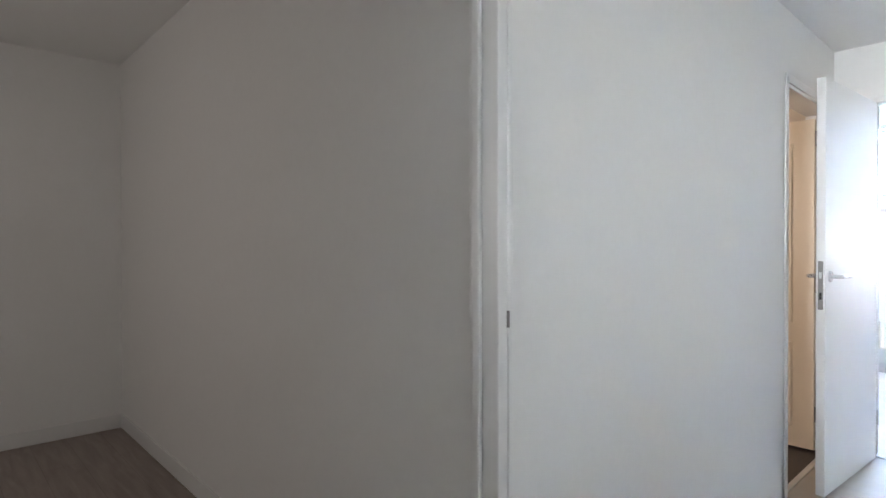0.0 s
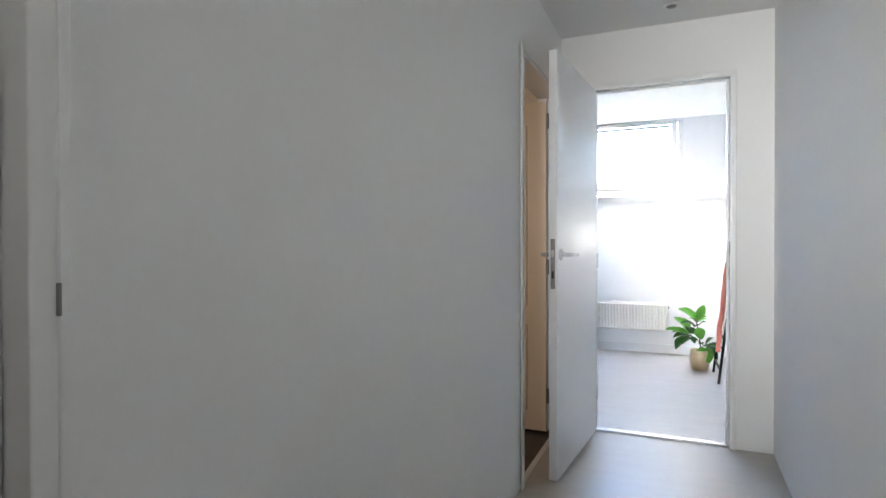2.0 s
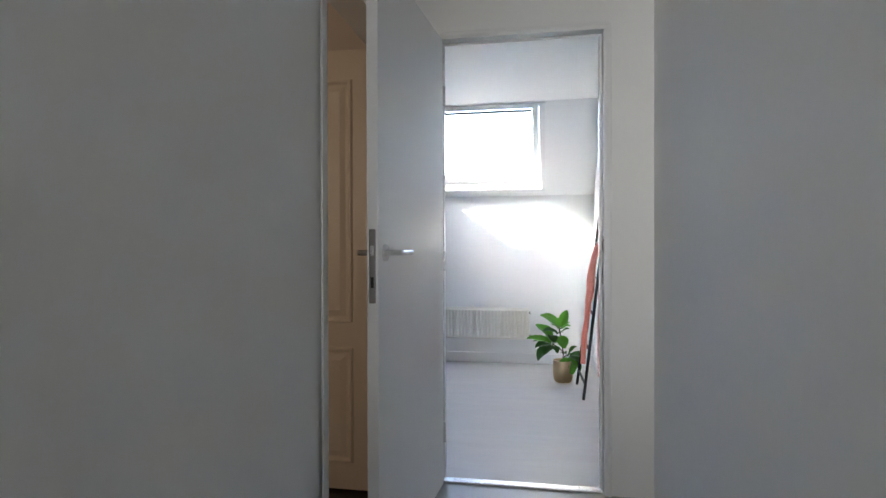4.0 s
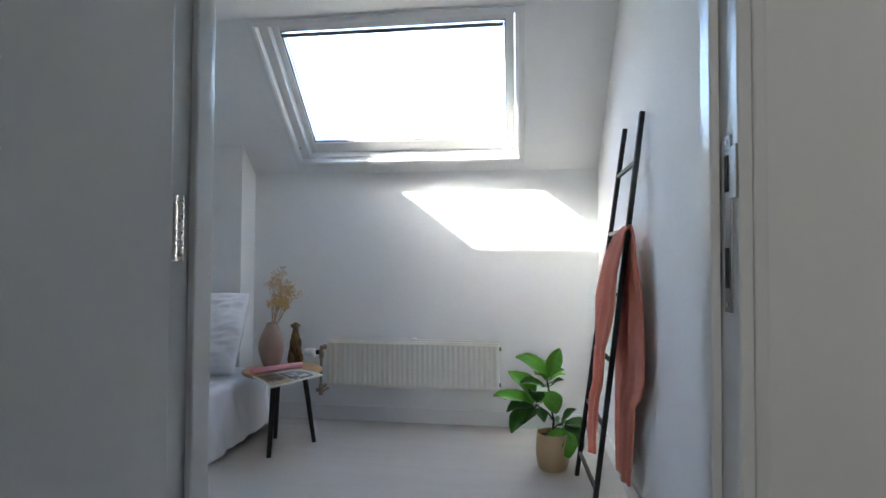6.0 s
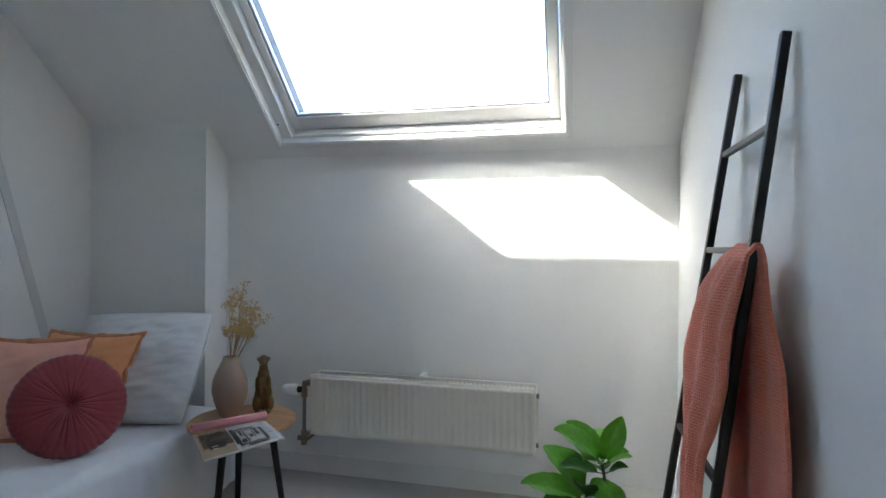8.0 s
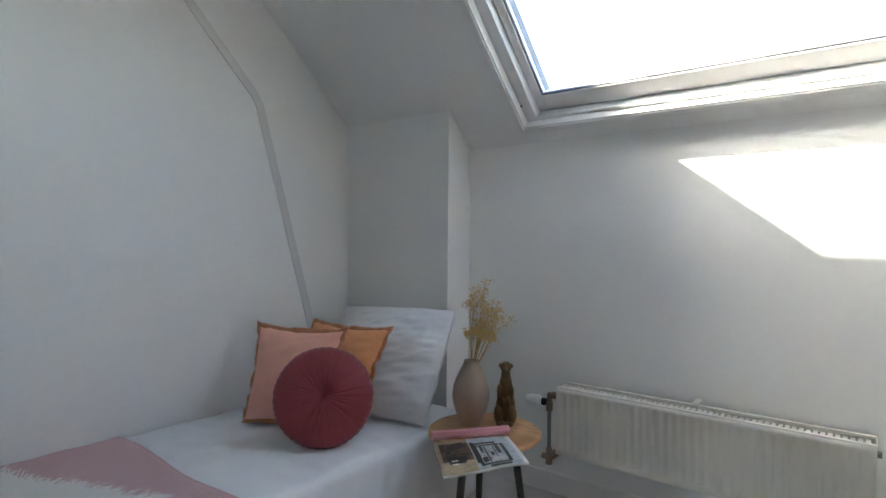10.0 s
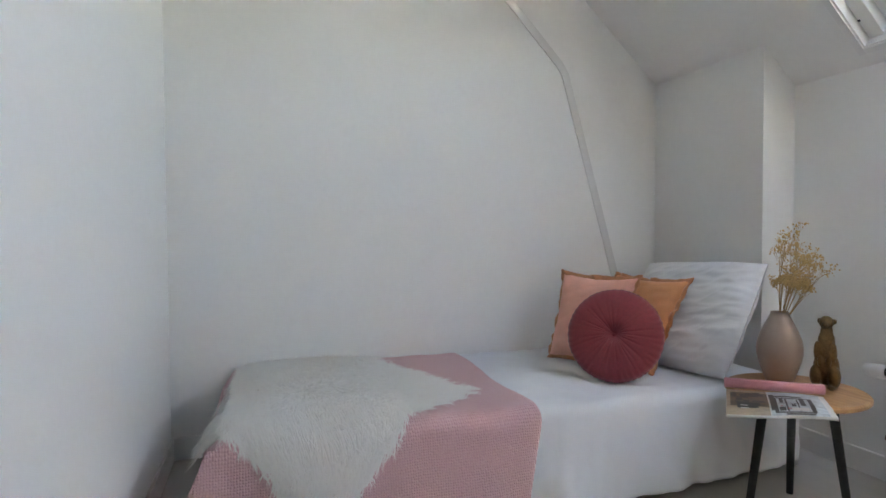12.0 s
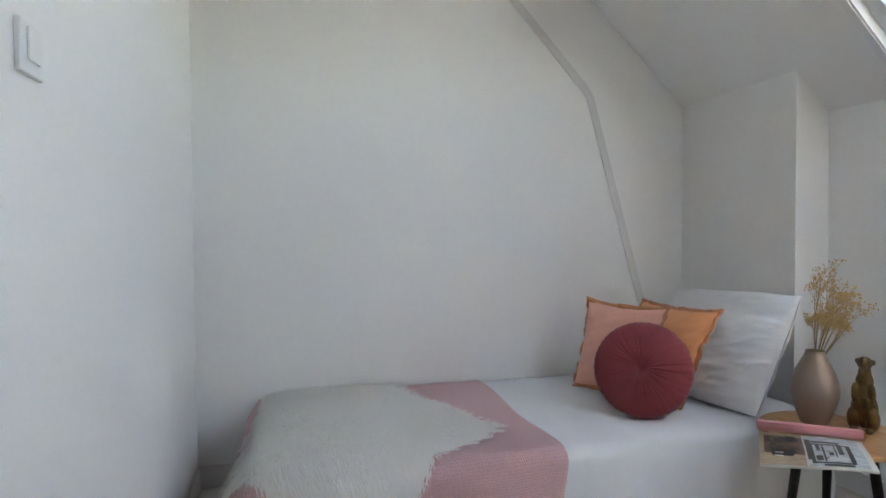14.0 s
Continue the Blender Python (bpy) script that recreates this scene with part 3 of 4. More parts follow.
# light switch beside the door
sw = thing("light_switch", (-1.16, DYF, 1.375), "white plastic rocker light switch on the wall", "light switch")
part("plate", boxes((-1.176, -1.096, DYF, DYF + 0.010, 1.330, 1.408), bevel=0.003), "plastic", sw)
part("rocker", boxes((-1.158, -1.116, DYF + 0.009, DYF + 0.014, 1.350, 1.400), bevel=0.002), "plastic", sw)

# ---------------------------------------------------------------- radiator
RX0, RX1, RZ0, RZ1, RYF, RYB = -1.442, -0.385, 0.253, 0.533, 2.615, 2.745
rad = thing("radiator", ((RX0 + RX1) / 2, RYB, RZ0), "ivory enamelled panel radiator with vertical ribs", "radiator")


def ribbed(y, sign):
    """A pressed panel: flat rims, and between them vertical ribs with rounded flanks."""
    bm = bmesh.new()
    n = 33
    w = (RX1 - RX0 - 0.03) / n
    zs = [RZ0, RZ0 + 0.022, RZ0 + 0.034, RZ1 - 0.030, RZ1 - 0.018, RZ1 - 0.003]
    xs = [(RX0, 0), (RX0 + 0.013, 0)]
    for k in range(n):
        x = RX0 + 0.015 + k * w
        xs += [(x + 0.10 * w, 0), (x + 0.26 * w, 1), (x + 0.74 * w, 1), (x + 0.90 * w, 0)]
    xs += [(RX1 - 0.013, 0), (RX1, 0)]
    grid = [[bm.verts.new((x, y + sign * 0.010 * d * (1 if 2 <= j <= 3 else 0), z)) for j, z in enumerate(zs)] for x, d in xs]
    for a, b in zip(grid, grid[1:]):
        for j in range(len(zs) - 1):
            bm.faces.new((a[j], b[j], b[j + 1], a[j + 1]))
    return bm


thick(part("front_panel", ribbed(RYF, 1), "radiator", rad, smooth=True, angle=70), 0.002, 1)
thick(part("back_panel", ribbed(RYB - 0.02, -1), "radiator", rad, smooth=True, angle=70), 0.002, 1)
for xa, xb in ((RX0 - 0.002, RX0 + 0.001), (RX1 - 0.001, RX1 + 0.002)):
    part("side_cover", boxes((xa, xb, RYF + 0.003, RYB - 0.02, RZ0 + 0.012, RZ1 - 0.004), bevel=0.0005), "radiator", rad)
grille = part("grille", boxes((RX0, RX1, RYF, RYF + 0.014, RZ1 - 0.004, RZ1 + 0.004), (RX0, RX1, RYB - 0.034, RYB - 0.02, RZ1 - 0.004, RZ1 + 0.004), bevel=0.002), "radiator", rad)
n = 52
for k in range(n):
    x = RX0 + 0.02 + k * (RX1 - RX0 - 0.04) / (n - 1)
    part("slat", boxes((x - 0.0062, x + 0.0062, RYF + 0.013, RYB - 0.033, RZ1 - 0.016, RZ1 - 0.010)), "radiator", grille)
for x, up in (((RX0 + RX1) / 2 - 0.01, 0.008), (RX0 + 0.16, -0.012), (RX1 - 0.16, -0.012)):
    part("bracket", boxes((x - 0.012, x + 0.012, RYB - 0.03, FY, RZ1 - 0.05, RZ1 + up), bevel=0.001), "radiator", rad)
    part("bracket", boxes((x - 0.012, x + 0.012, RYB - 0.03, FY, RZ0 + 0.03, RZ0 + 0.06), bevel=0.001), "radiator", rad)
for z in (RZ0 + 0.03, RZ1 - 0.035):
    bm = bmesh.new()
    tube(bm, (RX1, RYF + 0.045, z), (RX1 + 0.014, RYF + 0.045, z), 0.011, seg=6)
    part("plug", bm, "nickel", rad)
VX, VY = -1.495, 2.660
bm = bmesh.new()
path_tube(bm, [(RX0 + 0.004, VY, 0.485), (VX, VY, 0.485), (VX, VY, 0.43)], 0.011, 12)
tube(bm, (VX, VY, 0.452), (VX, VY, 0.415), 0.015, seg=8)
tube(bm, (VX + 0.014, VY, 0.485), (VX + 0.032, VY, 0.485), 0.0155, seg=6)
valve = part("valve", bm, "brass", rad, "tarnished brass valve elbow", smooth=True)
bm = bmesh.new()
tube(bm, (VX - 0.012, VY, 0.450), (VX - 0.034, VY - 0.004, 0.450), 0.014, 0.016, 16)
part("collar", bm, "hole", valve, "black plastic collar", smooth=True)
bm = bmesh.new()
for k, (s, r) in enumerate(((0.0, 0.022), (0.014, 0.0265), (0.052, 0.0245), (0.072, 0.019))):
    if k:
        tube(bm, (VX - 0.033 - last[0], VY - 0.004, 0.450), (VX - 0.033 - s, VY - 0.006, 0.449), last[1], r, 20)
    last = (s, r)
part("thermostat_head", bm, "plastic", valve, "white thermostat head", smooth=True)
bm = bmesh.new()
tube(bm, (VX, VY, 0.42), (VX, VY, 0.24), 0.0085)
part("pipe", bm, "nickel", rad, "bare steel riser pipe", smooth=True)
bm = bmesh.new()
tube(bm, (VX, VY, 0.255), (VX, VY, 0.185), 0.0145, seg=8)
path_tube(bm, [(VX, VY, 0.225), (VX + 0.055, VY, 0.265)], 0.009)
tube(bm, (VX, VY, 0.215), (VX - 0.030, VY, 0.215), 0.013, seg=6)
tube(bm, (VX, VY, 0.200), (VX, FY, 0.200), 0.008)
part("lower_valve", bm, "brass", rad, "tarnished brass return valve", smooth=True)
bm = bmesh.new()
tube(bm, (VX + 0.05, VY, 0.262), (RX0 + 0.004, VY, 0.272), 0.010)
part("tail_pipe", bm, "brass", rad, smooth=True)
# ---------------------------------------------------------------- bed and what lies on it
BT = 0.352                        # top of the bed
BF, BB = -1.825, LX + 0.008       # front edge, and the edge along the wall
B0, B1 = 0.42, 2.575              # foot and head


def fold(p, amp, freq, seed):
    return amp * noise.noise(Vector((p[0] * freq, p[1] * freq, seed)))


bed = thing("bed", ((BF + BB) / 2, B0, 0.0), "low single bed hidden under a white spread", "bed")
part("mattress", boxes((BB + 0.01, BF - 0.03, B0 + 0.02, B1 - 0.01, 0.16, BT - 0.012), bevel=0.03), "sheet", bed, smooth=True)
part("bed_base", boxes((BB + 0.02, BF - 0.05, B0 + 0.04, B1 - 0.03, 0.03, 0.16), bevel=0.008), "sheet", bed)


def over_edge(s, lift, width, r=0.045, flare=0.055):
    """Across the bed from the wall (s = 0), round the front edge and down: x, z."""
    flat = width - r
    if s < flat:
        return BB + s, BT + lift
    a = (s - flat) / r
    if a < math.pi / 2:
        return BB + flat + (r + lift) * math.sin(a), BT - r + (r + lift) * math.cos(a)
    d = s - flat - r * math.pi / 2
    return BB + width + lift + flare * min(1, d / 0.3), BT - r - d


BW = BF - BB


def spread_at(u, v):
    y = B0 + (B1 - B0) * u
    s = v * (BW - 0.045 + 0.0707 + BT - 0.045 - 0.012 - 0.03 * (0.5 + 0.5 * math.sin(y * 3.1)))
    x, z = over_edge(s, 0.0, BW)
    hang = max(0.0, s - BW) / 0.35
    x += 0.016 * hang * math.sin(y * 9 + 1.3 * math.sin(y * 4)) + fold((y, s), 0.016 * (0.2 + hang), 5, 1.0) + fold((y * 2.2, s * 0.7), 0.014 * min(1, hang * 1.5), 9, 6.0) + fold((y + s, s * 0.5 - y), 0.012 * min(1, hang * 2), 7, 31.0)
    z += fold((y, s), 0.007, 4, 3.0) * (1 - min(1, hang)) + fold((y, s), 0.005, 13, 8.0) + 0.006 * ((1 - abs(noise.noise(Vector((y * 3 + s, s * 1.4, 2.0))))) ** 6 - 0.3)
    end = max(0.0, u - 0.93) / 0.07
    x -= 0.02 * end * hang
    return Vector((x, y, max(z, 0.006))), (y, s)


spread = thing("bedspread", (BF, B0, 0.0), "smooth white cotton bedspread hanging down to the floor", "bedspread")
thick(part("cover", surf(spread_at, 140, 90), "sheet", spread, smooth=True, angle=180), 0.004, 1)


def end_at(u, v, y, out):
    x = BB + 0.01 + (BF - BB) * u
    z = BT - 0.004 - (BT - 0.02) * v
    yy = y + out * (0.015 + 0.03 * v + 0.012 * math.sin(x * 14 + 2 * v) * v)
    return Vector((x, yy, z)), (x, z)


thick(part("foot_drape", surf(lambda u, v: end_at(u, v, B0, -1), 40, 16), "sheet", spread, smooth=True, angle=180), 0.004)
thick(part("head_drape", surf(lambda u, v: (Vector((BB + 0.01 + (BF + 0.02 - BB) * u, B1 - 0.006 + 0.008 * math.sin(u * 30) * v, BT - 0.002 - (BT - 0.02) * v)), (u, v)), 40, 12), "sheet", spread, smooth=True, angle=180), 0.004)

# pink waffle blanket over the foot of the bed
blanket = thing("blanket", (BF, 0.8, BT), "pink waffle-knit blanket spread over the foot of the bed", "blanket")


def blanket_at(u, v):
    s = v * (BW + BT - 0.03)
    hang = max(0.0, s - BW) / 0.33
    right = 1.425 - 0.02 * v - 0.07 * hang + 0.012 * math.sin(s * 9)
    left = B0 - 0.045 - 0.15 * hang
    y = left + (right - left) * u
    x, z = over_edge(s, 0.012, BW + 0.012)
    bump_ = fold((y, s), 0.012, 4, 12.0) + fold((y, s), 0.005, 11, 15.0)
    if hang > 0:
        x += 0.012 * hang * math.sin(y * 11 + 0.5) + bump_ * 0.9 + 0.030 * hang + 0.006
    else:
        z += max(-0.004, bump_ * 0.5)
    edge = max(0.0, B0 - 0.005 - y)
    if edge > 0 and hang <= 0:
        z -= edge * 1.6
    return Vector((x, y, max(0.012, z))), (y, s)


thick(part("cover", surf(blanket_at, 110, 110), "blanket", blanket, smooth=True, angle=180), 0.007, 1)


def blanket_foot(u, v):
    s = u * (BW + 0.035)
    x = BB + 0.005 + s
    z = BT + 0.004 - 0.055 - v * 0.26
    y = B0 - 0.052 - 0.07 * v - 0.012 * math.sin(x * 13) * v
    return Vector((x, y, z)), (z, s)


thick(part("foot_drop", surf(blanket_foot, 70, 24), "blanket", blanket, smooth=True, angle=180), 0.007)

# long-haired white throw
fur = thing("fur_throw", (-2.2, 0.7, BT + 0.02), "long-haired ivory fur throw tumbling over the blanket", "throw")
LEFT = [(0.0, 0.45), (0.45, 0.42), (0.70, 0.37), (0.80, 0.375), (0.86, 0.44), (0.915, 0.52), (0.965, 0.57), (1.05, 0.59), (1.12, 0.63)]
RIGHT = [(0.0, 0.98), (0.30, 1.08), (0.55, 1.18), (0.68, 1.24), (0.74, 1.21), (0.79, 1.10), (0.85, 0.97), (0.96, 0.84), (1.06, 0.75), (1.12, 0.67)]



def lerp(rows, s):
    for (a, p), (b, q) in zip(rows, rows[1:]):
        if s <= b:
            return p + (q - p) * (s - a) / (b - a)
    return rows[-1][1]


def fur_at(u, v):
    s = 0.02 + v * 1.10
    l, r = lerp(LEFT, s), lerp(RIGHT, s)
    y = l + (r - l) * u
    lift = 0.028 + 0.042 * max(0.0, math.sin(math.pi * u)) ** 0.6 * max(0.0, math.sin(math.pi * (0.04 + 0.94 * v))) ** 0.5 + fold((y, s), 0.006, 6, 20.0)
    x, z = over_edge(s, lift, BW + 0.012)
    x += 0.050 * max(0.0, s - BW) / 0.33
    edge = max(0.0, B0 - y)
    z -= edge * (1.2 if s < BW else 0.0)
    return Vector((x, y, z)), (y, s)


thick(part("hide", surf(fur_at, 44, 60), "fur", fur, smooth=True, angle=180), 0.003)
rnd = random.Random(5)
verts, faces = [], []
for k in range(11500):
    # one lock: hairs that start apart and lean together towards a common tip
    u, v = rnd.random(), rnd.random() ** 0.8
    p, (y, s) = fur_at(u, v)
    pu, pv = fur_at(min(1, u + 0.02), v)[0] - fur_at(max(0, u - 0.02), v)[0], fur_at(u, min(1, v + 0.02))[0] - fur_at(u, max(0, v - 0.02))[0]
    nrm = pu.cross(pv)
    if nrm.length < 1e-9:
        continue
    nrm.normalize()
    if nrm.z < 0 and s < BW or nrm.x < 0 and s >= BW:
        nrm = -nrm
    pu.normalize()
    pv.normalize()
    away = Vector((y - 0.64, s - 0.62))
    swirl = noise.noise_vector(Vector((y * 9, s * 9, 2.0)))
    way = away / max(0.10, away.length) + 0.5 * Vector((swirl.x, swirl.y)) + Vector((rnd.gauss(0, 0.28), rnd.gauss(0, 0.28)))
    ln = rnd.uniform(0.045, 0.085)
    way = way.normalized() * ln
    wide = max(0.05, lerp(RIGHT, s) - lerp(LEFT, s))
    spine = [fur_at(u + f * way.x / wide, v + f * way.y / 1.12)[0] for f in (0.0, 0.4, 0.75, 1.0)]
    if (spine[3] - spine[0]).length > 0.12:
        continue
    rise = (0.001, rnd.uniform(0.004, 0.008), rnd.uniform(0.005, 0.011), rnd.uniform(0.001, 0.012))
    spine = [q + nrm * h for q, h in zip(spine, rise)]
    spine[3].z -= 0.004
    across = (spine[3] - spine[0]).cross(nrm).normalized()
    w = rnd.uniform(0.0014, 0.0030)
    i = len(verts)
    for q, f, h in ((spine[0], 0.8, 0.2), (spine[1], 1.0, 0.55), (spine[2], 0.7, 0.4)):
        verts += [q - across * w * f, q + nrm * w * h, q + across * w * f]
    verts.append(spine[3])
    for a in (i, i + 3):
        faces += [(a, a + 1, a + 4, a + 3), (a + 1, a + 2, a + 5, a + 4)]
    faces += [(i + 6, i + 7, i + 9), (i + 7, i + 8, i + 9)]
    # loose hairs that leave the lock before its tip
    for _ in range(3):
        a = spine[1].lerp(spine[2], rnd.random()) + nrm * 0.002 + across * rnd.uniform(-w, w)
        b = spine[3] + across * rnd.gauss(0, 0.009) + nrm * rnd.uniform(0.0, 0.010) + (spine[3] - spine[2]) * rnd.uniform(0.0, 0.7)
        i = len(verts)
        verts += [a - across * 0.0008, a + across * 0.0008, b]
        faces.append((i, i + 1, i + 2))
me = bpy.data.meshes.new("hair")
me.from_pydata(verts, [], faces)
me.materials.append(M["fur"])
me.polygons.foreach_set("use_smooth", [True] * len(me.polygons))
me.transform(Matrix.Translation(-fur.location))
hair = new("hair", me)
hair.parent = fur
tagged(hair, "long ivory hairs", kind="stuff")


# ---------------------------------------------------------------- cushions
def cushion(w, h, depth, seed, wrinkle=0.006, pinch=0.10, n=44, power=2.4, crease=0.0):
    """A stuffed square in its own xz-plane, standing on z = 0."""
    bm = bmesh.new()
    uvl = bm.loops.layers.uv.new("UVMap")
    for side in (-1, 1):
        grid = []
        for i in range(n + 1):
            row = []
            for j in range(n + 1):
                a, b = 2 * i / n - 1, 2 * j / n - 1
                fat = max(0.0, (1 - abs(a) ** power) * (1 - abs(b) ** power)) ** 0.55
                px = a * (1 - pinch * (1 - abs(b) ** 2) * abs(a) ** 3)
                pz = b * (1 - pinch * (1 - abs(a) ** 2) * abs(b) ** 3)
                q = Vector((a * 2.3, b * 2.3, seed + side * 0.7))
                wr = noise.noise(q) * 1.2 + noise.noise(Vector((q.x * 1.2 + q.y, q.y * 3.4 - q.x, seed + 5))) * 0.8
                if crease:
                    e = Vector(((a + b) * 0.75, (b - a * 0.8) * 2.5 + 0.5 * noise.noise(q * 0.8), seed + 9))
                    wr += crease * ((1 - abs(noise.noise(e))) ** 7 - 0.35 + 0.7 * (1 - abs(noise.noise(e * 2.1))) ** 9)
                y = side * (depth / 2 * fat + wrinkle * wr * min(1, fat * 2.5)) + 0.002 * side
                row.append(bm.verts.new((px * w / 2, y, (pz + 1) * h / 2)))
            grid.append(row)
        for i in range(n):
            for j in range(n):
                bm.faces.new((grid[i][j], grid[i + 1][j], grid[i + 1][j + 1], grid[i][j + 1]))
    bmesh.ops.remove_doubles(bm, verts=bm.verts[:], dist=0.0015)
    return bm


def fringe(w, h, width, seed, pinch=0.10):
    """A ragged flat border round a cushion of that size."""
    bm = bmesh.new()
    r = random.Random(seed)
    pts = []
    n = 46
    for side in range(4):
        for k in range(n):
            a = 2 * k / n - 1
            q = {0: (a, -1), 1: (1, a), 2: (-a, 1), 3: (-1, -a)}[side]
            px = q[0] * (1 - pinch * (1 - q[1] ** 2) * abs(q[0]) ** 3)
            pz = q[1] * (1 - pinch * (1 - q[0] ** 2) * abs(q[1]) ** 3)
            pts.append((px * w / 2, (pz + 1) * h / 2, q))
    inner, mid, outer = [], [], []
    for k, (x, z, q) in enumerate(pts):
        d = Vector((x, z - h / 2)).normalized()
        ear = max(0.0, abs(q[0] * q[1]) - 0.72) / 0.28
        yw = (0.015 + 0.012 * ear) * noise.noise(Vector((k * 0.21, seed, 0)))
        wd = width * (r.uniform(0.95, 1.05) + 0.30 * ear + 0.22 * noise.noise(Vector((k * 0.11, seed + 4, 0))))
        inner.append(bm.verts.new((x - d.x * 0.012, yw * 0.3, z - d.y * 0.012)))
        mid.append(bm.verts.new((x + d.x * wd * 0.5, yw + r.uniform(-.003, .003), z + d.y * wd * 0.5)))
        outer.append(bm.verts.new((x + d.x * wd, yw * 1.5 + r.uniform(-.004, .004), z + d.y * wd)))
    m = len(pts)
    for k in range(m):
        e = (k + 1) % m
        bm.faces.new((inner[k], inner[e], mid[e], mid[k]))
        bm.faces.new((mid[k], mid[e], outer[e], outer[k]))
    return bm


def placed(ob, x, y, z, lean, turn, roll=0):
    ob.matrix_basis = Matrix.Translation((x, y, z)) @ Matrix.Rotation(radians(turn), 4, "Z") @ Matrix.Rotation(radians(lean), 4, "X") @ Matrix.Rotation(radians(roll), 4, "Y")
    return ob


def square_cushion(name, w, h, depth, material, label, seed, trim=None, wrinkle=0.006, pinch=0.10, n=44, crease=0.0):
    ob = thing(name, (0, 0, 0), label, "cushion" if trim else "pillow")
    part("filling", cushion(w, h, depth, seed, wrinkle, pinch, n, 2.4, crease), material, ob, smooth=True, angle=180)
    if trim:
        thick(part("trim", fringe(w, h, 0.018, seed, pinch), trim, ob, "rust-brown frayed trim", smooth=True), 0.006)
    return ob


# leaning back (negative lean tips the top towards +y)
placed(square_cushion("pillow", 0.68, 0.52, 0.20, "pillow", "large crumpled white pillow against the chimney breast", 3.0, wrinkle=0.012, pinch=-0.012, n=110, crease=0.32), -2.205, 2.240, BT + 0.006, -30, 2, -3)
placed(square_cushion("cushion", 0.45, 0.435, 0.12, "orange", "orange linen cushion with a frayed rust trim", 7.0, "trim"), -2.305, 2.065, BT + 0.014, -30, 7, 0)
placed(square_cushion("cushion", 0.42, 0.407, 0.12, "pink", "dusty pink linen cushion with a frayed rust trim", 11.0, "trim"), -2.325, 1.915, BT + 0.014, -15, 18, 0)

# round pleated velvet cushion
roundc = thing("round_cushion", (0, 0, 0), "round burgundy velvet cushion with pleats gathered at a button", "cushion")
bm = bmesh.new()
R, NT, NR = 0.189, 300, 26
rnd = random.Random(21)
PLEATS = {side: [(2 * math.pi * (k + rnd.uniform(-0.35, 0.35)) / 30, rnd.uniform(0.0015, 0.006), rnd.uniform(0.45, 1.15), rnd.uniform(0.022, 0.05)) for k in range(30)] for side in (-1, 1)}
for side in (-1, 1):
    rings = []
    for i in range(NR + 1):
        a = i / NR
        row = []
        for k in range(NT):
            th = 2 * math.pi * k / NT
            pleat = 0.0
            for p0, deep, reach, slim in PLEATS[side]:
                gap = (th - p0 + math.pi) % (2 * math.pi) - math.pi
                if abs(gap) < 0.3:
                    pleat -= deep * math.exp(-(gap / slim) ** 2) * max(0.0, 1 - a / reach) ** 0.5
            rim = max(0.0, a - 0.72) / 0.28 * math.sin(th * 44 + 3.0 * noise.noise(Vector((math.cos(th) * 3, math.sin(th) * 3, side))))
            prof = (1 - a ** 3.2) ** 0.5 * 0.062 * (1 - 0.70 * math.exp(-(a / 0.17) ** 2))
            y = side * (prof + pleat * min(1, a * 5) + rim * 0.0016 + 0.004 * noise.noise(Vector((math.cos(th) * 2 * a, math.sin(th) * 2 * a, 4 + side))))
            rr = R * a * (1 + 0.006 * rim * a ** 6)
            row.append(bm.verts.new((rr * math.cos(th), y if a < 1 else 0, R + rr * math.sin(th))))
        rings.append(row)
    for a, b in zip(rings, rings[1:]):
        for k in range(NT):
            bm.faces.new((a[k], a[(k + 1) % NT], b[(k + 1) % NT], b[k]))
bmesh.ops.remove_doubles(bm, verts=bm.verts[:], dist=0.0006)
part("filling", bm, "velvet", roundc, smooth=True, angle=180)
bm = bmesh.new()
ball(bm, (0, -0.0185, R), (0.008, 0.004, 0.008))
part("button", bm, "velvet", roundc, smooth=True)
placed(roundc, -2.012, 1.850, BT + 0.010, -18, 48)

# ---------------------------------------------------------------- side table and what stands on it
TX, TY, TZ, TR = -1.585, 2.290, 0.412, 0.219
table = thing("side_table", (TX, TY, 0), "round oak-topped side table on three splayed black legs", "side table")
part("tabletop", lathe([(TR - 0.006, TZ - 0.020), (TR, TZ - 0.014), (TR, TZ - 0.005), (TR - 0.005, TZ)], 64, c=(TX, TY, 0)), "wood", table, smooth=True, angle=30)
for fx, fy in ((-1.547, 2.042), (-1.410, 2.327), (-1.655, 2.357)):
    tx, ty = TX + (fx - TX) * 0.66, TY + (fy - TY) * 0.66
    bm = bmesh.new()
    tube(bm, (fx, fy, 0.0), (tx, ty, TZ - 0.018), 0.0115, 0.0155, 16)
    part("leg", bm, "black", table, "black lacquered leg", smooth=True)

VXX, VYY = -1.660, 2.306
vase = thing("vase", (VXX, VYY, TZ), "matt taupe ceramic bottle vase", "vase")
prof = [(0.046, 0.0), (0.052, 0.004), (0.068, 0.045), (0.083, 0.09), (0.091, 0.125), (0.092, 0.15), (0.087, 0.185), (0.074, 0.222), (0.056, 0.258), (0.042, 0.285), (0.036, 0.300), (0.037, 0.306), (0.033, 0.306), (0.031, 0.298), (0.03, 0.25)]
part("body", lathe([(a * 0.81, b * 0.84) for a, b in prof], 56, c=(VXX, VYY, TZ)), "vase", vase, smooth=True, angle=60)

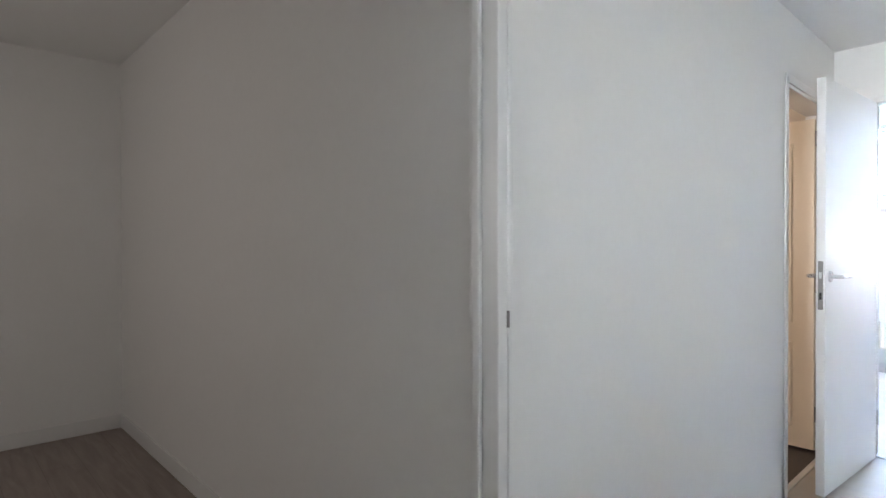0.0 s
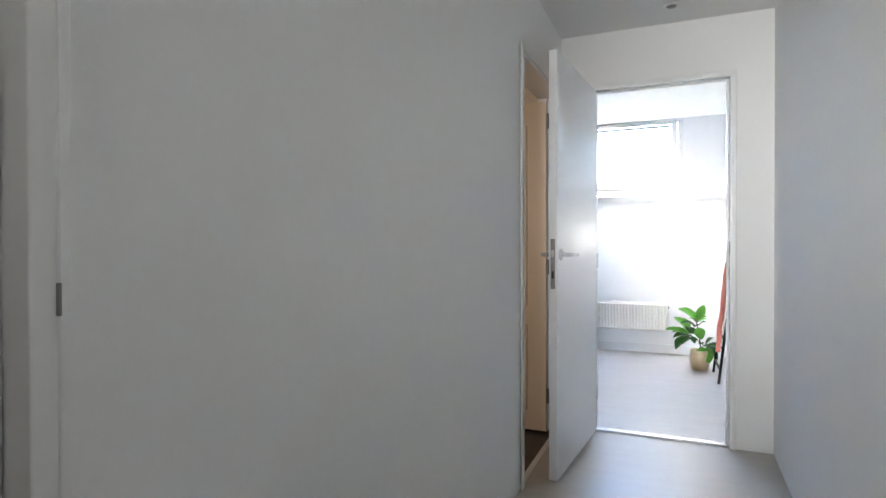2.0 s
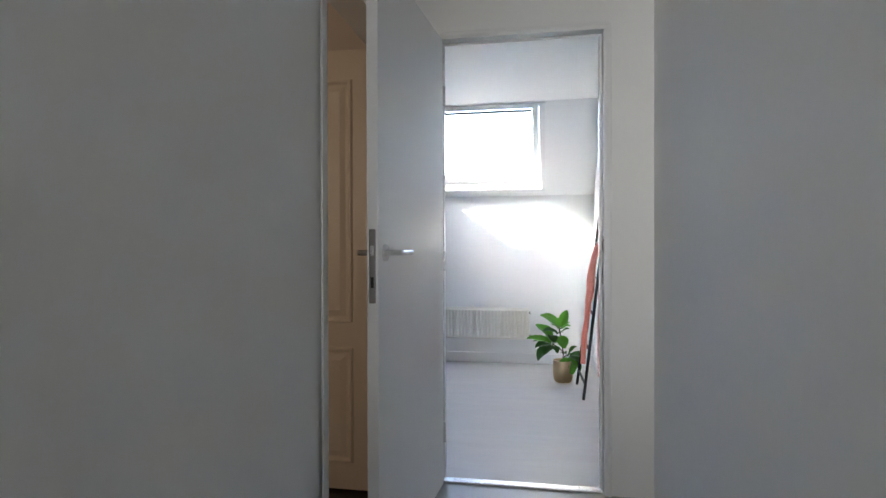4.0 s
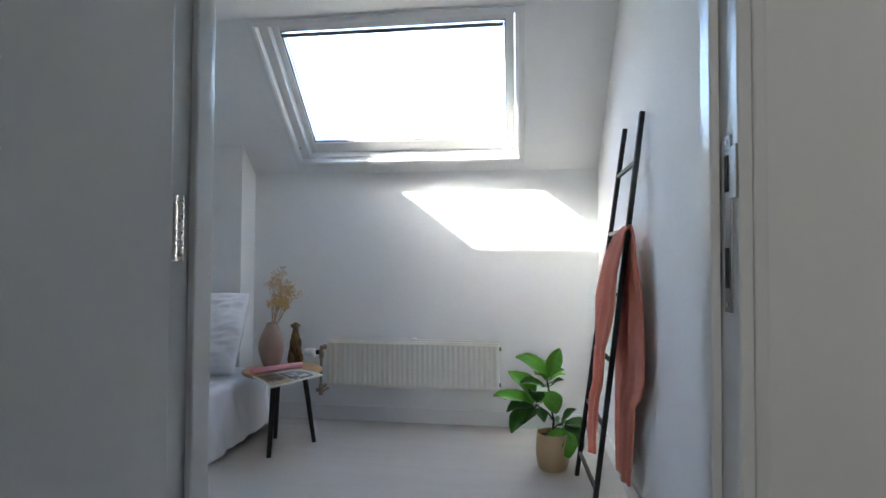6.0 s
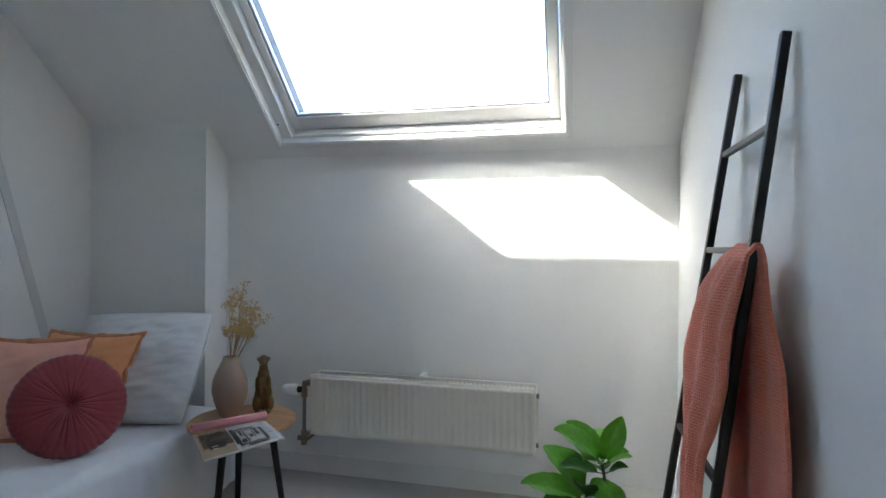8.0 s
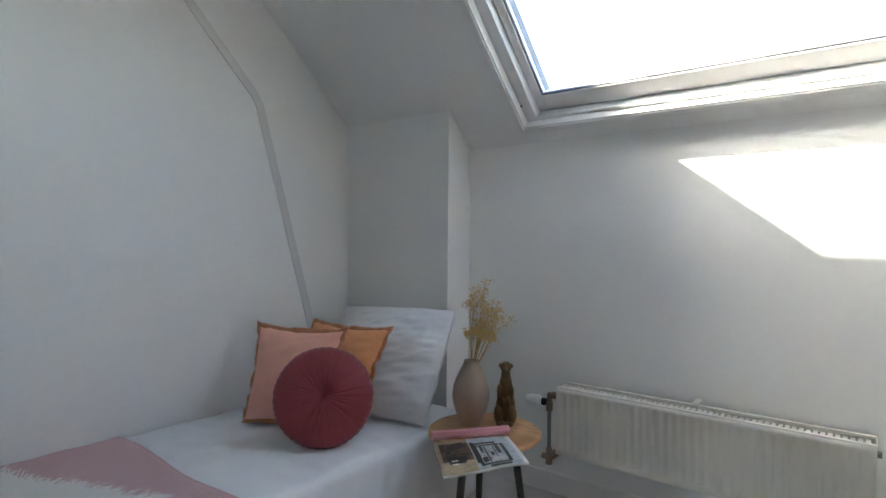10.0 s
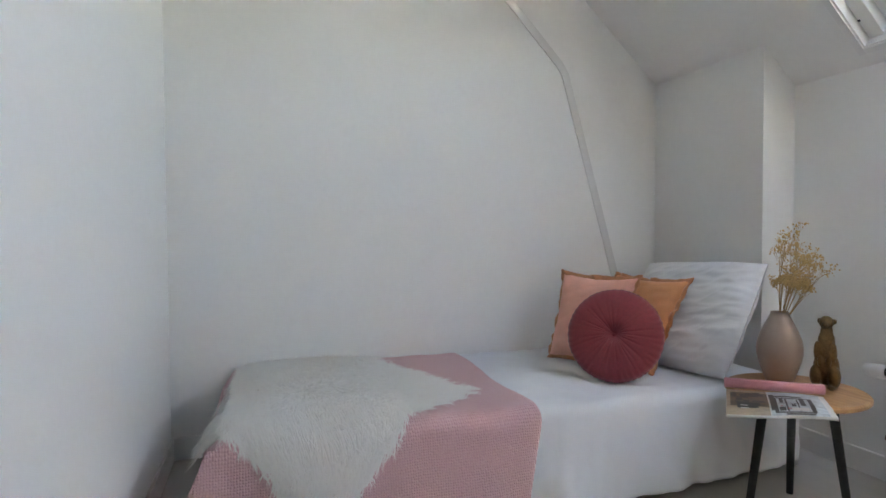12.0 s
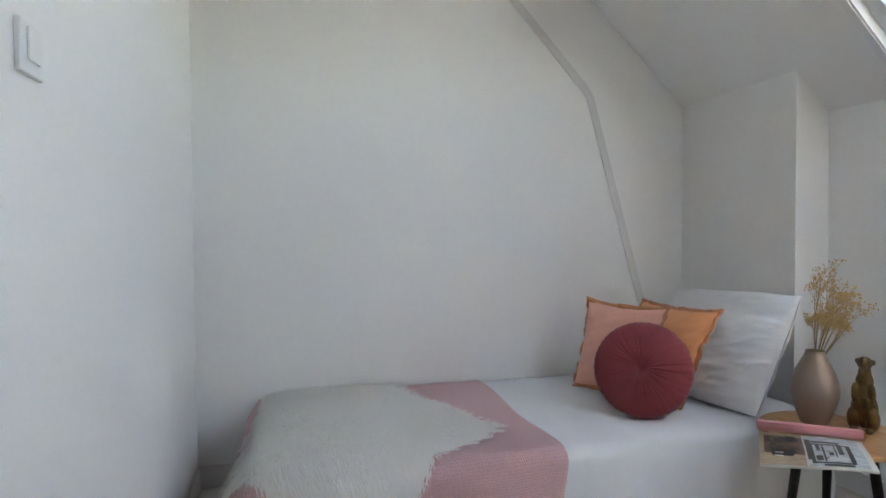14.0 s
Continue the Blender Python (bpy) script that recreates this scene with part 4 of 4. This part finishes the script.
flowers = thing("dried_flowers", (VXX, VYY, TZ + 0.25), "bunch of dried straw-coloured gypsophila in the vase", "dried flowers")
rnd = random.Random(11)
stalks, dots = bmesh.new(), bmesh.new()
base = Vector((VXX, VYY, TZ + 0.22))
DOT = [Vector(q) for q in ((1, 0, 0), (-1, 0, 0), (0, 1, 0), (0, -1, 0), (0, 0, 1), (0, 0, -1))]
TRI = ((0, 2, 4), (2, 1, 4), (1, 3, 4), (3, 0, 4), (2, 0, 5), (1, 2, 5), (3, 1, 5), (0, 3, 5))


def dot(p, r):
    vs = [dots.verts.new(p + q * r) for q in DOT]
    for t in TRI:
        dots.faces.new([vs[i] for i in t])


def twig(a, d, ln, r, depth):
    b = a + d * ln
    tube(stalks, a, b, r, r * 0.7, 4)
    if depth == 0:
        for _ in range(3):
            dot(b + Vector((rnd.gauss(0, 0.006), rnd.gauss(0, 0.006), rnd.gauss(0, 0.006))), rnd.uniform(0.0022, 0.0046))
        return
    for _ in range(rnd.choice((2, 3, 3))):
        e = (d + Vector((rnd.gauss(0, 0.36), rnd.gauss(0, 0.36), rnd.gauss(0.05, 0.28)))).normalized()
        twig(b, e, ln * rnd.uniform(0.34, 0.62), r * 0.65, depth - 1)


for k in range(16):
    d = Vector((rnd.uniform(-0.12, 0.48), rnd.uniform(-0.12, 0.52), 1)).normalized()
    start = base + Vector((d.x * 0.03, d.y * 0.03, 0))
    twig(start, d, rnd.uniform(0.10, 0.18), 0.0014, 3)
    twig(start + d * 0.05, (d + Vector((rnd.gauss(0, 0.1), rnd.gauss(0, 0.1), 0))).normalized(), 0.06, 0.001, 3)
part("stalk", stalks, "dried_stem", flowers)
tagged(part("blossoms", dots, "dried", flowers, "tiny straw-coloured blossoms"), kind="stuff")

# gilded standing animal figure, one plain shape
FX, FYY = -1.562, 2.408
bm = bmesh.new()
z = TZ
for c, r in (((0, 0, 0.075), (0.046, 0.044, 0.070)), ((0, -0.004, 0.130), (0.038, 0.034, 0.060)), ((0, -0.004, 0.180), (0.030, 0.026, 0.045)),
             ((0, -0.004, 0.215), (0.022, 0.021, 0.035)), ((0, -0.010, 0.252), (0.026, 0.030, 0.026)), ((0, -0.036, 0.247), (0.013, 0.020, 0.012)), ((0, -0.054, 0.247), (0.006, 0.006, 0.006)),
             ((-0.026, 0.002, 0.256), (0.008, 0.007, 0.011)), ((0.026, 0.002, 0.256), (0.008, 0.007, 0.011)),
             ((-0.030, -0.022, 0.045), (0.024, 0.034, 0.044)), ((0.030, -0.022, 0.045), (0.024, 0.034, 0.044)),
             ((-0.026, -0.045, 0.010), (0.014, 0.034, 0.011)), ((0.026, -0.045, 0.010), (0.014, 0.034, 0.011)),
             ((-0.028, -0.026, 0.140), (0.012, 0.014, 0.040)), ((0.028, -0.026, 0.140), (0.012, 0.014, 0.040)),
             ((-0.014, -0.040, 0.105), (0.010, 0.011, 0.022)), ((0.014, -0.040, 0.105), (0.010, 0.011, 0.022)), ((0.012, 0.052, 0.016), (0.013, 0.05, 0.012))):
    ball(bm, c, r, 16)
fig = solid("figurine", bm, "gold", "gilded standing meerkat figurine on the side table", "figurine", smooth=True, angle=180)
rm = fig.modifiers.new("merge", "REMESH")
rm.mode, rm.voxel_size, rm.use_smooth_shade = "VOXEL", 0.0032, True
sm = fig.modifiers.new("soften", "SMOOTH")
sm.factor, sm.iterations = 0.5, 4
fig.matrix_basis = Matrix.Translation((FX, FYY, TZ + 0.001)) @ Matrix.Rotation(radians(28), 4, "Z") @ Matrix.Diagonal((0.86, 0.86, 0.90, 1))

# open magazine with its cover rolled back, jutting over the table's edge
FL, FRT = Vector((-1.446, 1.852, 0)), Vector((-1.270, 2.077, 0))
ux = (FRT - FL).normalized()
uy = Vector((-ux.y, ux.x, 0))
MW, MH = (FRT - FL).length, 0.278
mag = thing("magazine", (FL.x, FL.y, TZ), "open glossy magazine jutting over the table edge", "magazine")


def on_mag(a, b, z):
    p = FL + ux * (a + 0.12 * b) + uy * b
    sag = -0.006 * max(0.0, 1 - b / 0.12)
    return Vector((p.x, p.y, TZ + 0.004 + sag + 0.020 * a / MW * max(0.0, 1 - b / 0.25) + z + 0.004 * math.sin(math.pi * min(1, max(0, (a - 0.115) / (MW - 0.115)))) ))


def sheet_on(a0, a1, b0, b1, z, n=12):
    return surf(lambda u, v: (on_mag(a0 + (a1 - a0) * u, b0 + (b1 - b0) * v, z), (u, v)), n, n)


thick(part("page_block", sheet_on(0, MW, 0, MH, 0, 20), "paper", mag, smooth=True, angle=60), 0.008, -1)
for mname, rows in (("photo_tan", [(0.0, 0.119, 0.0, 0.276)]), ("photo_brown", [(0.012, 0.119, 0.085, 0.245)]), ("photo_teal", [(0.121, 0.268, 0.0, 0.272)])):
    for r in rows:
        part("photograph", sheet_on(*r, 0.0017 if mname == "photo_brown" else 0.0012), mname, mag, "printed colour photograph", smooth=True)
rnd = random.Random(3)
for k in range(24):
    a, b = rnd.uniform(0.010, 0.085), rnd.uniform(0.06, 0.21)
    part("print_mark", sheet_on(a, a + rnd.uniform(0.008, 0.036), b, b + rnd.uniform(0.008, 0.045), 0.0020, 2), "photo_dark", mag)
for r in ((0.124, 0.138, 0.05, 0.235), (0.138, 0.215, 0.205, 0.222), (0.205, 0.218, 0.10, 0.20), (0.160, 0.232, 0.004, 0.020), (0.150, 0.160, 0.13, 0.19), (0.180, 0.192, 0.09, 0.115), (0.132, 0.142, 0.02, 0.195), (0.132, 0.240, 0.185, 0.197), (0.228, 0.240, 0.03, 0.19), (0.140, 0.235, 0.024, 0.036), (0.165, 0.170, 0.04, 0.18), (0.145, 0.225, 0.120, 0.125), (0.196, 0.200, 0.04, 0.18), (0.145, 0.162, 0.045, 0.085)):
    part("print_mark", sheet_on(*r, 0.0020, 4), "photo_dark", mag)
for r in ((0.168, 0.176, 0.062, 0.072), (0.150, 0.156, 0.090, 0.096)):
    part("print_mark", sheet_on(*r, 0.0026, 2), "photo_red", mag)
for r in ((0.040, 0.062, 0.06, 0.068), (0.040, 0.062, 0.085, 0.093), (0.178, 0.222, 0.045, 0.075)):
    part("print_mark", sheet_on(*r, 0.0026, 2), "paper", mag)
bm = bmesh.new()
c0, c1 = FL + ux * 0.029 + uy * (MH + 0.006), FL + ux * (MW + 0.037) + uy * (MH + 0.006)
path = [(0.014 * math.cos(a) * (1 + 0.02 * a), 0.014 * math.sin(a) * (1 + 0.02 * a)) for a in [k * 0.35 for k in range(26)]]
rows = []
for c in (c0, c1):
    rows.append([bm.verts.new((c.x + uy.x * p, c.y + uy.y * p, TZ + 0.026 + q)) for p, q in path])
for k in range(len(path) - 1):
    bm.faces.new((rows[0][k], rows[1][k], rows[1][k + 1], rows[0][k + 1]))
thick(part("rolled_cover", bm, "roll", mag, "rolled-back pink cover", smooth=True, angle=60), 0.002)
for k, ln in ((0, 0.006), (1, 0.004)):
    c = c0.lerp(c1, 0.44 + 0.02 * k)
    part("print_mark", boxes((c.x - ln / 2, c.x + ln / 2, c.y - uy.y * 0.0135 - 0.002, c.y - uy.y * 0.0135 + 0.002, TZ + 0.031, TZ + 0.0355)), "photo_dark", mag)

# ---------------------------------------------------------------- plant
PX, PY = -0.098, 2.115
pot = thing("potted_plant", (PX, PY, 0), "broad-leaved rubber plant in a round brass-coloured pot", "plant")
part("pot", lathe([(0.052, 0.002), (0.062, 0.0), (0.072, 0.012), (0.080, 0.045), (0.083, 0.09), (0.082, 0.13), (0.079, 0.172), (0.081, 0.178), (0.077, 0.178), (0.075, 0.16), (0.074, 0.15)], 48, c=(PX, PY, 0)), "pot", pot, "brass-coloured metal pot", smooth=True, angle=60)
part("soil", lathe([(0.074, 0.140), (0.072, 0.155), (0.04, 0.160)], 24, c=(PX, PY, 0)), "soil", pot, smooth=True)
BASE = Vector((PX, PY, 0))
bm = bmesh.new()
path_tube(bm, [BASE + Vector(p) for p in ((0, 0, 0.15), (0.004, 0, 0.23), (-0.010, 0, 0.33), (-0.028, 0, 0.43))], 0.0050, 8)
stem = part("stem", bm, "stem", pot, smooth=True)
bm = bmesh.new()
path_tube(bm, [BASE + Vector(p) for p in ((0.0, 0, 0.24), (-0.025, 0, 0.275), (-0.075, 0, 0.305))], 0.0035, 8)
part("branch", bm, "stem", stem, smooth=True)
bm = bmesh.new()
path_tube(bm, [BASE + Vector(p) for p in ((0.002, 0, 0.19), (0.02, -0.01, 0.215), (0.045, -0.015, 0.225))], 0.0035, 8)
part("branch", bm, "stem", stem, smooth=True)


def leaf_mesh(name, material, curl, seed):
    """A broad leaf along +y with a sunk midrib, raised sides and a waved rim."""
    n, m = 16, 8

    def at(u, v):
        t, a = u, 2 * v - 1
        w = 0.34 * math.sin(math.pi * min(1, t * 0.97 + 0.015) ** 0.85) ** 0.8 * (0.85 + 0.35 * t) + 0.003
        x = a * w
        z = curl * (t - t * t) * 1.2 - curl * 0.25 * t * t + 0.30 * abs(a) ** 1.4 * w - 0.015 * (1 - abs(a)) ** 3 + 0.030 * math.sin(t * 8 + seed) * abs(a) + 0.010 * math.sin(t * 30) * abs(a)
        return Vector((x, t, z)), (x, t)

    return to_mesh(name, surf(at, n, m), material, True, 180)


LEAVES = [leaf_mesh("leaf", "leaf", 0.22, 0.0), leaf_mesh("leaf", "leaf_dark", 0.34, 2.0), leaf_mesh("leaf", "leaf", 0.34, 4.0)]


def grow(root, rows):
    """Leaves from one joint: how far each tip lies across, along and above it, the leaf's width against its length, and its kind."""
    root = BASE + Vector(root)
    for dx, dy, dz, wide, k in rows:
        d = Vector((dx, dy, dz))
        yax = d.normalized()
        up = Vector((0, -0.35, 1)) if abs(yax.z) < 0.8 else Vector((0, -1, 0.3))
        xax = yax.cross(up).normalized()
        zax = xax.cross(yax)
        mm = Matrix((xax, yax, zax)).transposed().to_4x4()
        start = root + yax * 0.022
        ln = d.length - 0.022
        lf = new("leaf", LEAVES[k])
        lf.parent = stem
        lf.matrix_basis = Matrix.Translation(start - BASE) @ mm @ Matrix.Diagonal((ln * wide, ln, ln, 1))
        bm = bmesh.new()
        tube(bm, root, start + yax * 0.01, 0.0020, seg=6)
        part("leaf_stalk", bm, "leaf_dark", stem)


grow((-0.028, 0, 0.43), [(-0.150, -0.050, 0.125, 1.0, 0), (-0.115, 0.02, 0.13, 1.0, 0), (0.062, 0.01, 0.160, 0.75, 0), (0.078, -0.040, 0.065, 1.1, 0), (0.095, 0.02, 0.035, 0.8, 2), (-0.060, -0.11, 0.055, 1.1, 0), (0.0, 0.12, 0.09, 1.0, 2)])
grow((-0.022, 0, 0.40), [(-0.145, -0.02, 0.022, 0.8, 1), (0.070, -0.030, 0.045, 1.0, 1), (0.035, -0.07, -0.11, 1.2, 2), (-0.02, 0.13, -0.02, 1.0, 1)])
grow((-0.075, 0, 0.305), [(-0.215, -0.03, 0.055, 0.75, 0), (-0.135, 0.02, 0.170, 0.9, 2), (-0.150, -0.06, -0.01, 1.0, 1), (-0.135, -0.06, -0.115, 1.0, 1), (-0.10, 0.05, -0.085, 1.0, 1), (-0.02, -0.10, 0.10, 1.0, 1), (0.07, 0.05, 0.06, 1.1, 2), (0.03, -0.09, -0.05, 1.0, 1), (-0.08, -0.10, -0.06, 1.1, 1), (-0.17, 0.06, 0.02, 0.8, 1)])
grow((0.035, -0.012, 0.225), [(0.075, 0.01, 0.075, 0.85, 1), (0.150, -0.02, -0.010, 1.0, 1), (0.04, -0.06, -0.145, 1.15, 2), (-0.055, -0.05, -0.145, 0.9, 2), (0.110, -0.03, -0.125, 0.85, 1), (0.10, -0.07, -0.04, 1.1, 1), (-0.04, 0.09, 0.0, 1.0, 1), (0.06, 0.09, -0.02, 1.0, 1)])

# ---------------------------------------------------------------- ladder with a throw
ladder = thing("decorative_ladder", (0.0, 1.8, 0), "slim black wooden ladder leaning on the wall", "ladder")
RAILS = {"near": (Vector((0.028, 1.580, 0)), Vector((0.199, 1.462, 1.588))), "far": (Vector((0.010, 2.040, 0)), Vector((0.199, 1.815, 1.608)))}


def rail_at(which, z):
    a, b = RAILS[which]
    return a.lerp(b, z / b.z)


def bar(a, b, wx, wy):
    bm = bmesh.new()
    d = (b - a)
    box(bm, -wx / 2, wx / 2, -wy / 2, wy / 2, 0, d.length, bevel=0.003)
    zax = d.normalized()
    yax = Vector((0, 1, 0)) if abs(zax.y) < 0.7 else Vector((0, 0, 1))
    xax = yax.cross(zax).normalized()
    yax = zax.cross(xax)
    mm = Matrix((xax, yax, zax)).transposed().to_4x4()
    bmesh.ops.transform(bm, matrix=Matrix.Translation(a) @ mm, verts=bm.verts[:])
    return bm


for a, b in RAILS.values():
    part("rail", bar(a, b, 0.020, 0.020), "black", ladder)
for k in range(6):
    z = 1.40 - 0.257 * k
    part("rung", bar(rail_at("far", z), rail_at("near", z), 0.016, 0.016), "black", ladder)

throw = thing("throw_blanket", rail_at("near", 1.14), "coral knitted throw hanging over a ladder rung", "throw")
RZ = 1.143 + 0.014


# how far down, and there the edge by the near rail and the edge by the far one
FRONT = [(0.0, 1.463, 1.60), (0.117, 1.470, 1.82), (0.287, 1.470, 1.845), (0.41, 1.505, 1.80), (0.49, 1.545, 1.72), (0.61, 1.552, 1.68), (0.69, 1.580, 1.695), (0.83, 1.55, 1.68), (0.887, 1.53, 1.60)]
BACK = [(0.0, 1.463, 1.60), (0.05, 1.455, 1.60), (0.117, 1.440, 1.62), (0.25, 1.365, 1.66), (0.42, 1.338, 1.75), (0.565, 1.342, 1.79), (0.63, 1.391, 1.80), (0.70, 1.515, 1.81), (0.83, 1.544, 1.82), (1.03, 1.60, 1.80)]


def edges(rows, d):
    """Both edges at a depth, eased between the rows."""
    for (a, p0, p1), (b, q0, q1) in zip(rows, rows[1:]):
        if d <= b:
            k = (d - a) / (b - a)
            k = k * k * (3 - 2 * k) * 0.5 + k * 0.5
            return p0 + (q0 - p0) * k, p1 + (q1 - p1) * k
    return rows[-1][1:]


def throw_front(u, v):
    d = v * FRONT[-1][0]
    z = RZ - d
    e0, e1 = edges(FRONT, d)
    y = e0 + (e1 - e0) * u
    base = rail_at("near", z).lerp(rail_at("far", z), min(1, max(0, (y - 1.47) / 0.36)))
    open_ = min(1, v * 5)
    ridge = 0.034 * math.exp(-((u - 0.30) / 0.12) ** 2) + 0.016 * math.exp(-((u - 0.05) / 0.07) ** 2) + 0.012 * math.exp(-((u - 0.92) / 0.10) ** 2)
    x = base.x - 0.018 - open_ * ridge - 0.005 * math.sin(u * 23 - v * 2) * open_ + 0.003 * math.sin(v * 20 + u * 5)
    if v < 0.03:
        x = base.x - 0.018 * v / 0.03
    return Vector((x, y, z)), (y * 1.5, z)


def throw_back(u, v):
    d = v * BACK[-1][0]
    z = RZ - d
    e0, e1 = edges(BACK, d)
    y = e0 + (e1 - e0) * u
    hang = rail_at("near", RZ).x + 0.012
    open_ = min(1, v * 4)
    x = hang - 0.001 + (0.009 * math.sin(u * 11 + v * 1.5) + 0.004 * math.sin(u * 29 + v * 3)) * open_
    if v < 0.04:
        x = hang - 0.012 + 0.011 * v / 0.04
        z += 0.012 * math.sin(math.pi * v / 0.04)
    return Vector((min(x, RX - 0.012), y, z)), (y * 1.5, z)


thick(part("front_fall", surf(throw_front, 48, 70), "coral", throw, smooth=True, angle=180), 0.008)
thick(part("back_fall", surf(throw_back, 48, 70), "coral", throw, smooth=True, angle=180), 0.008)
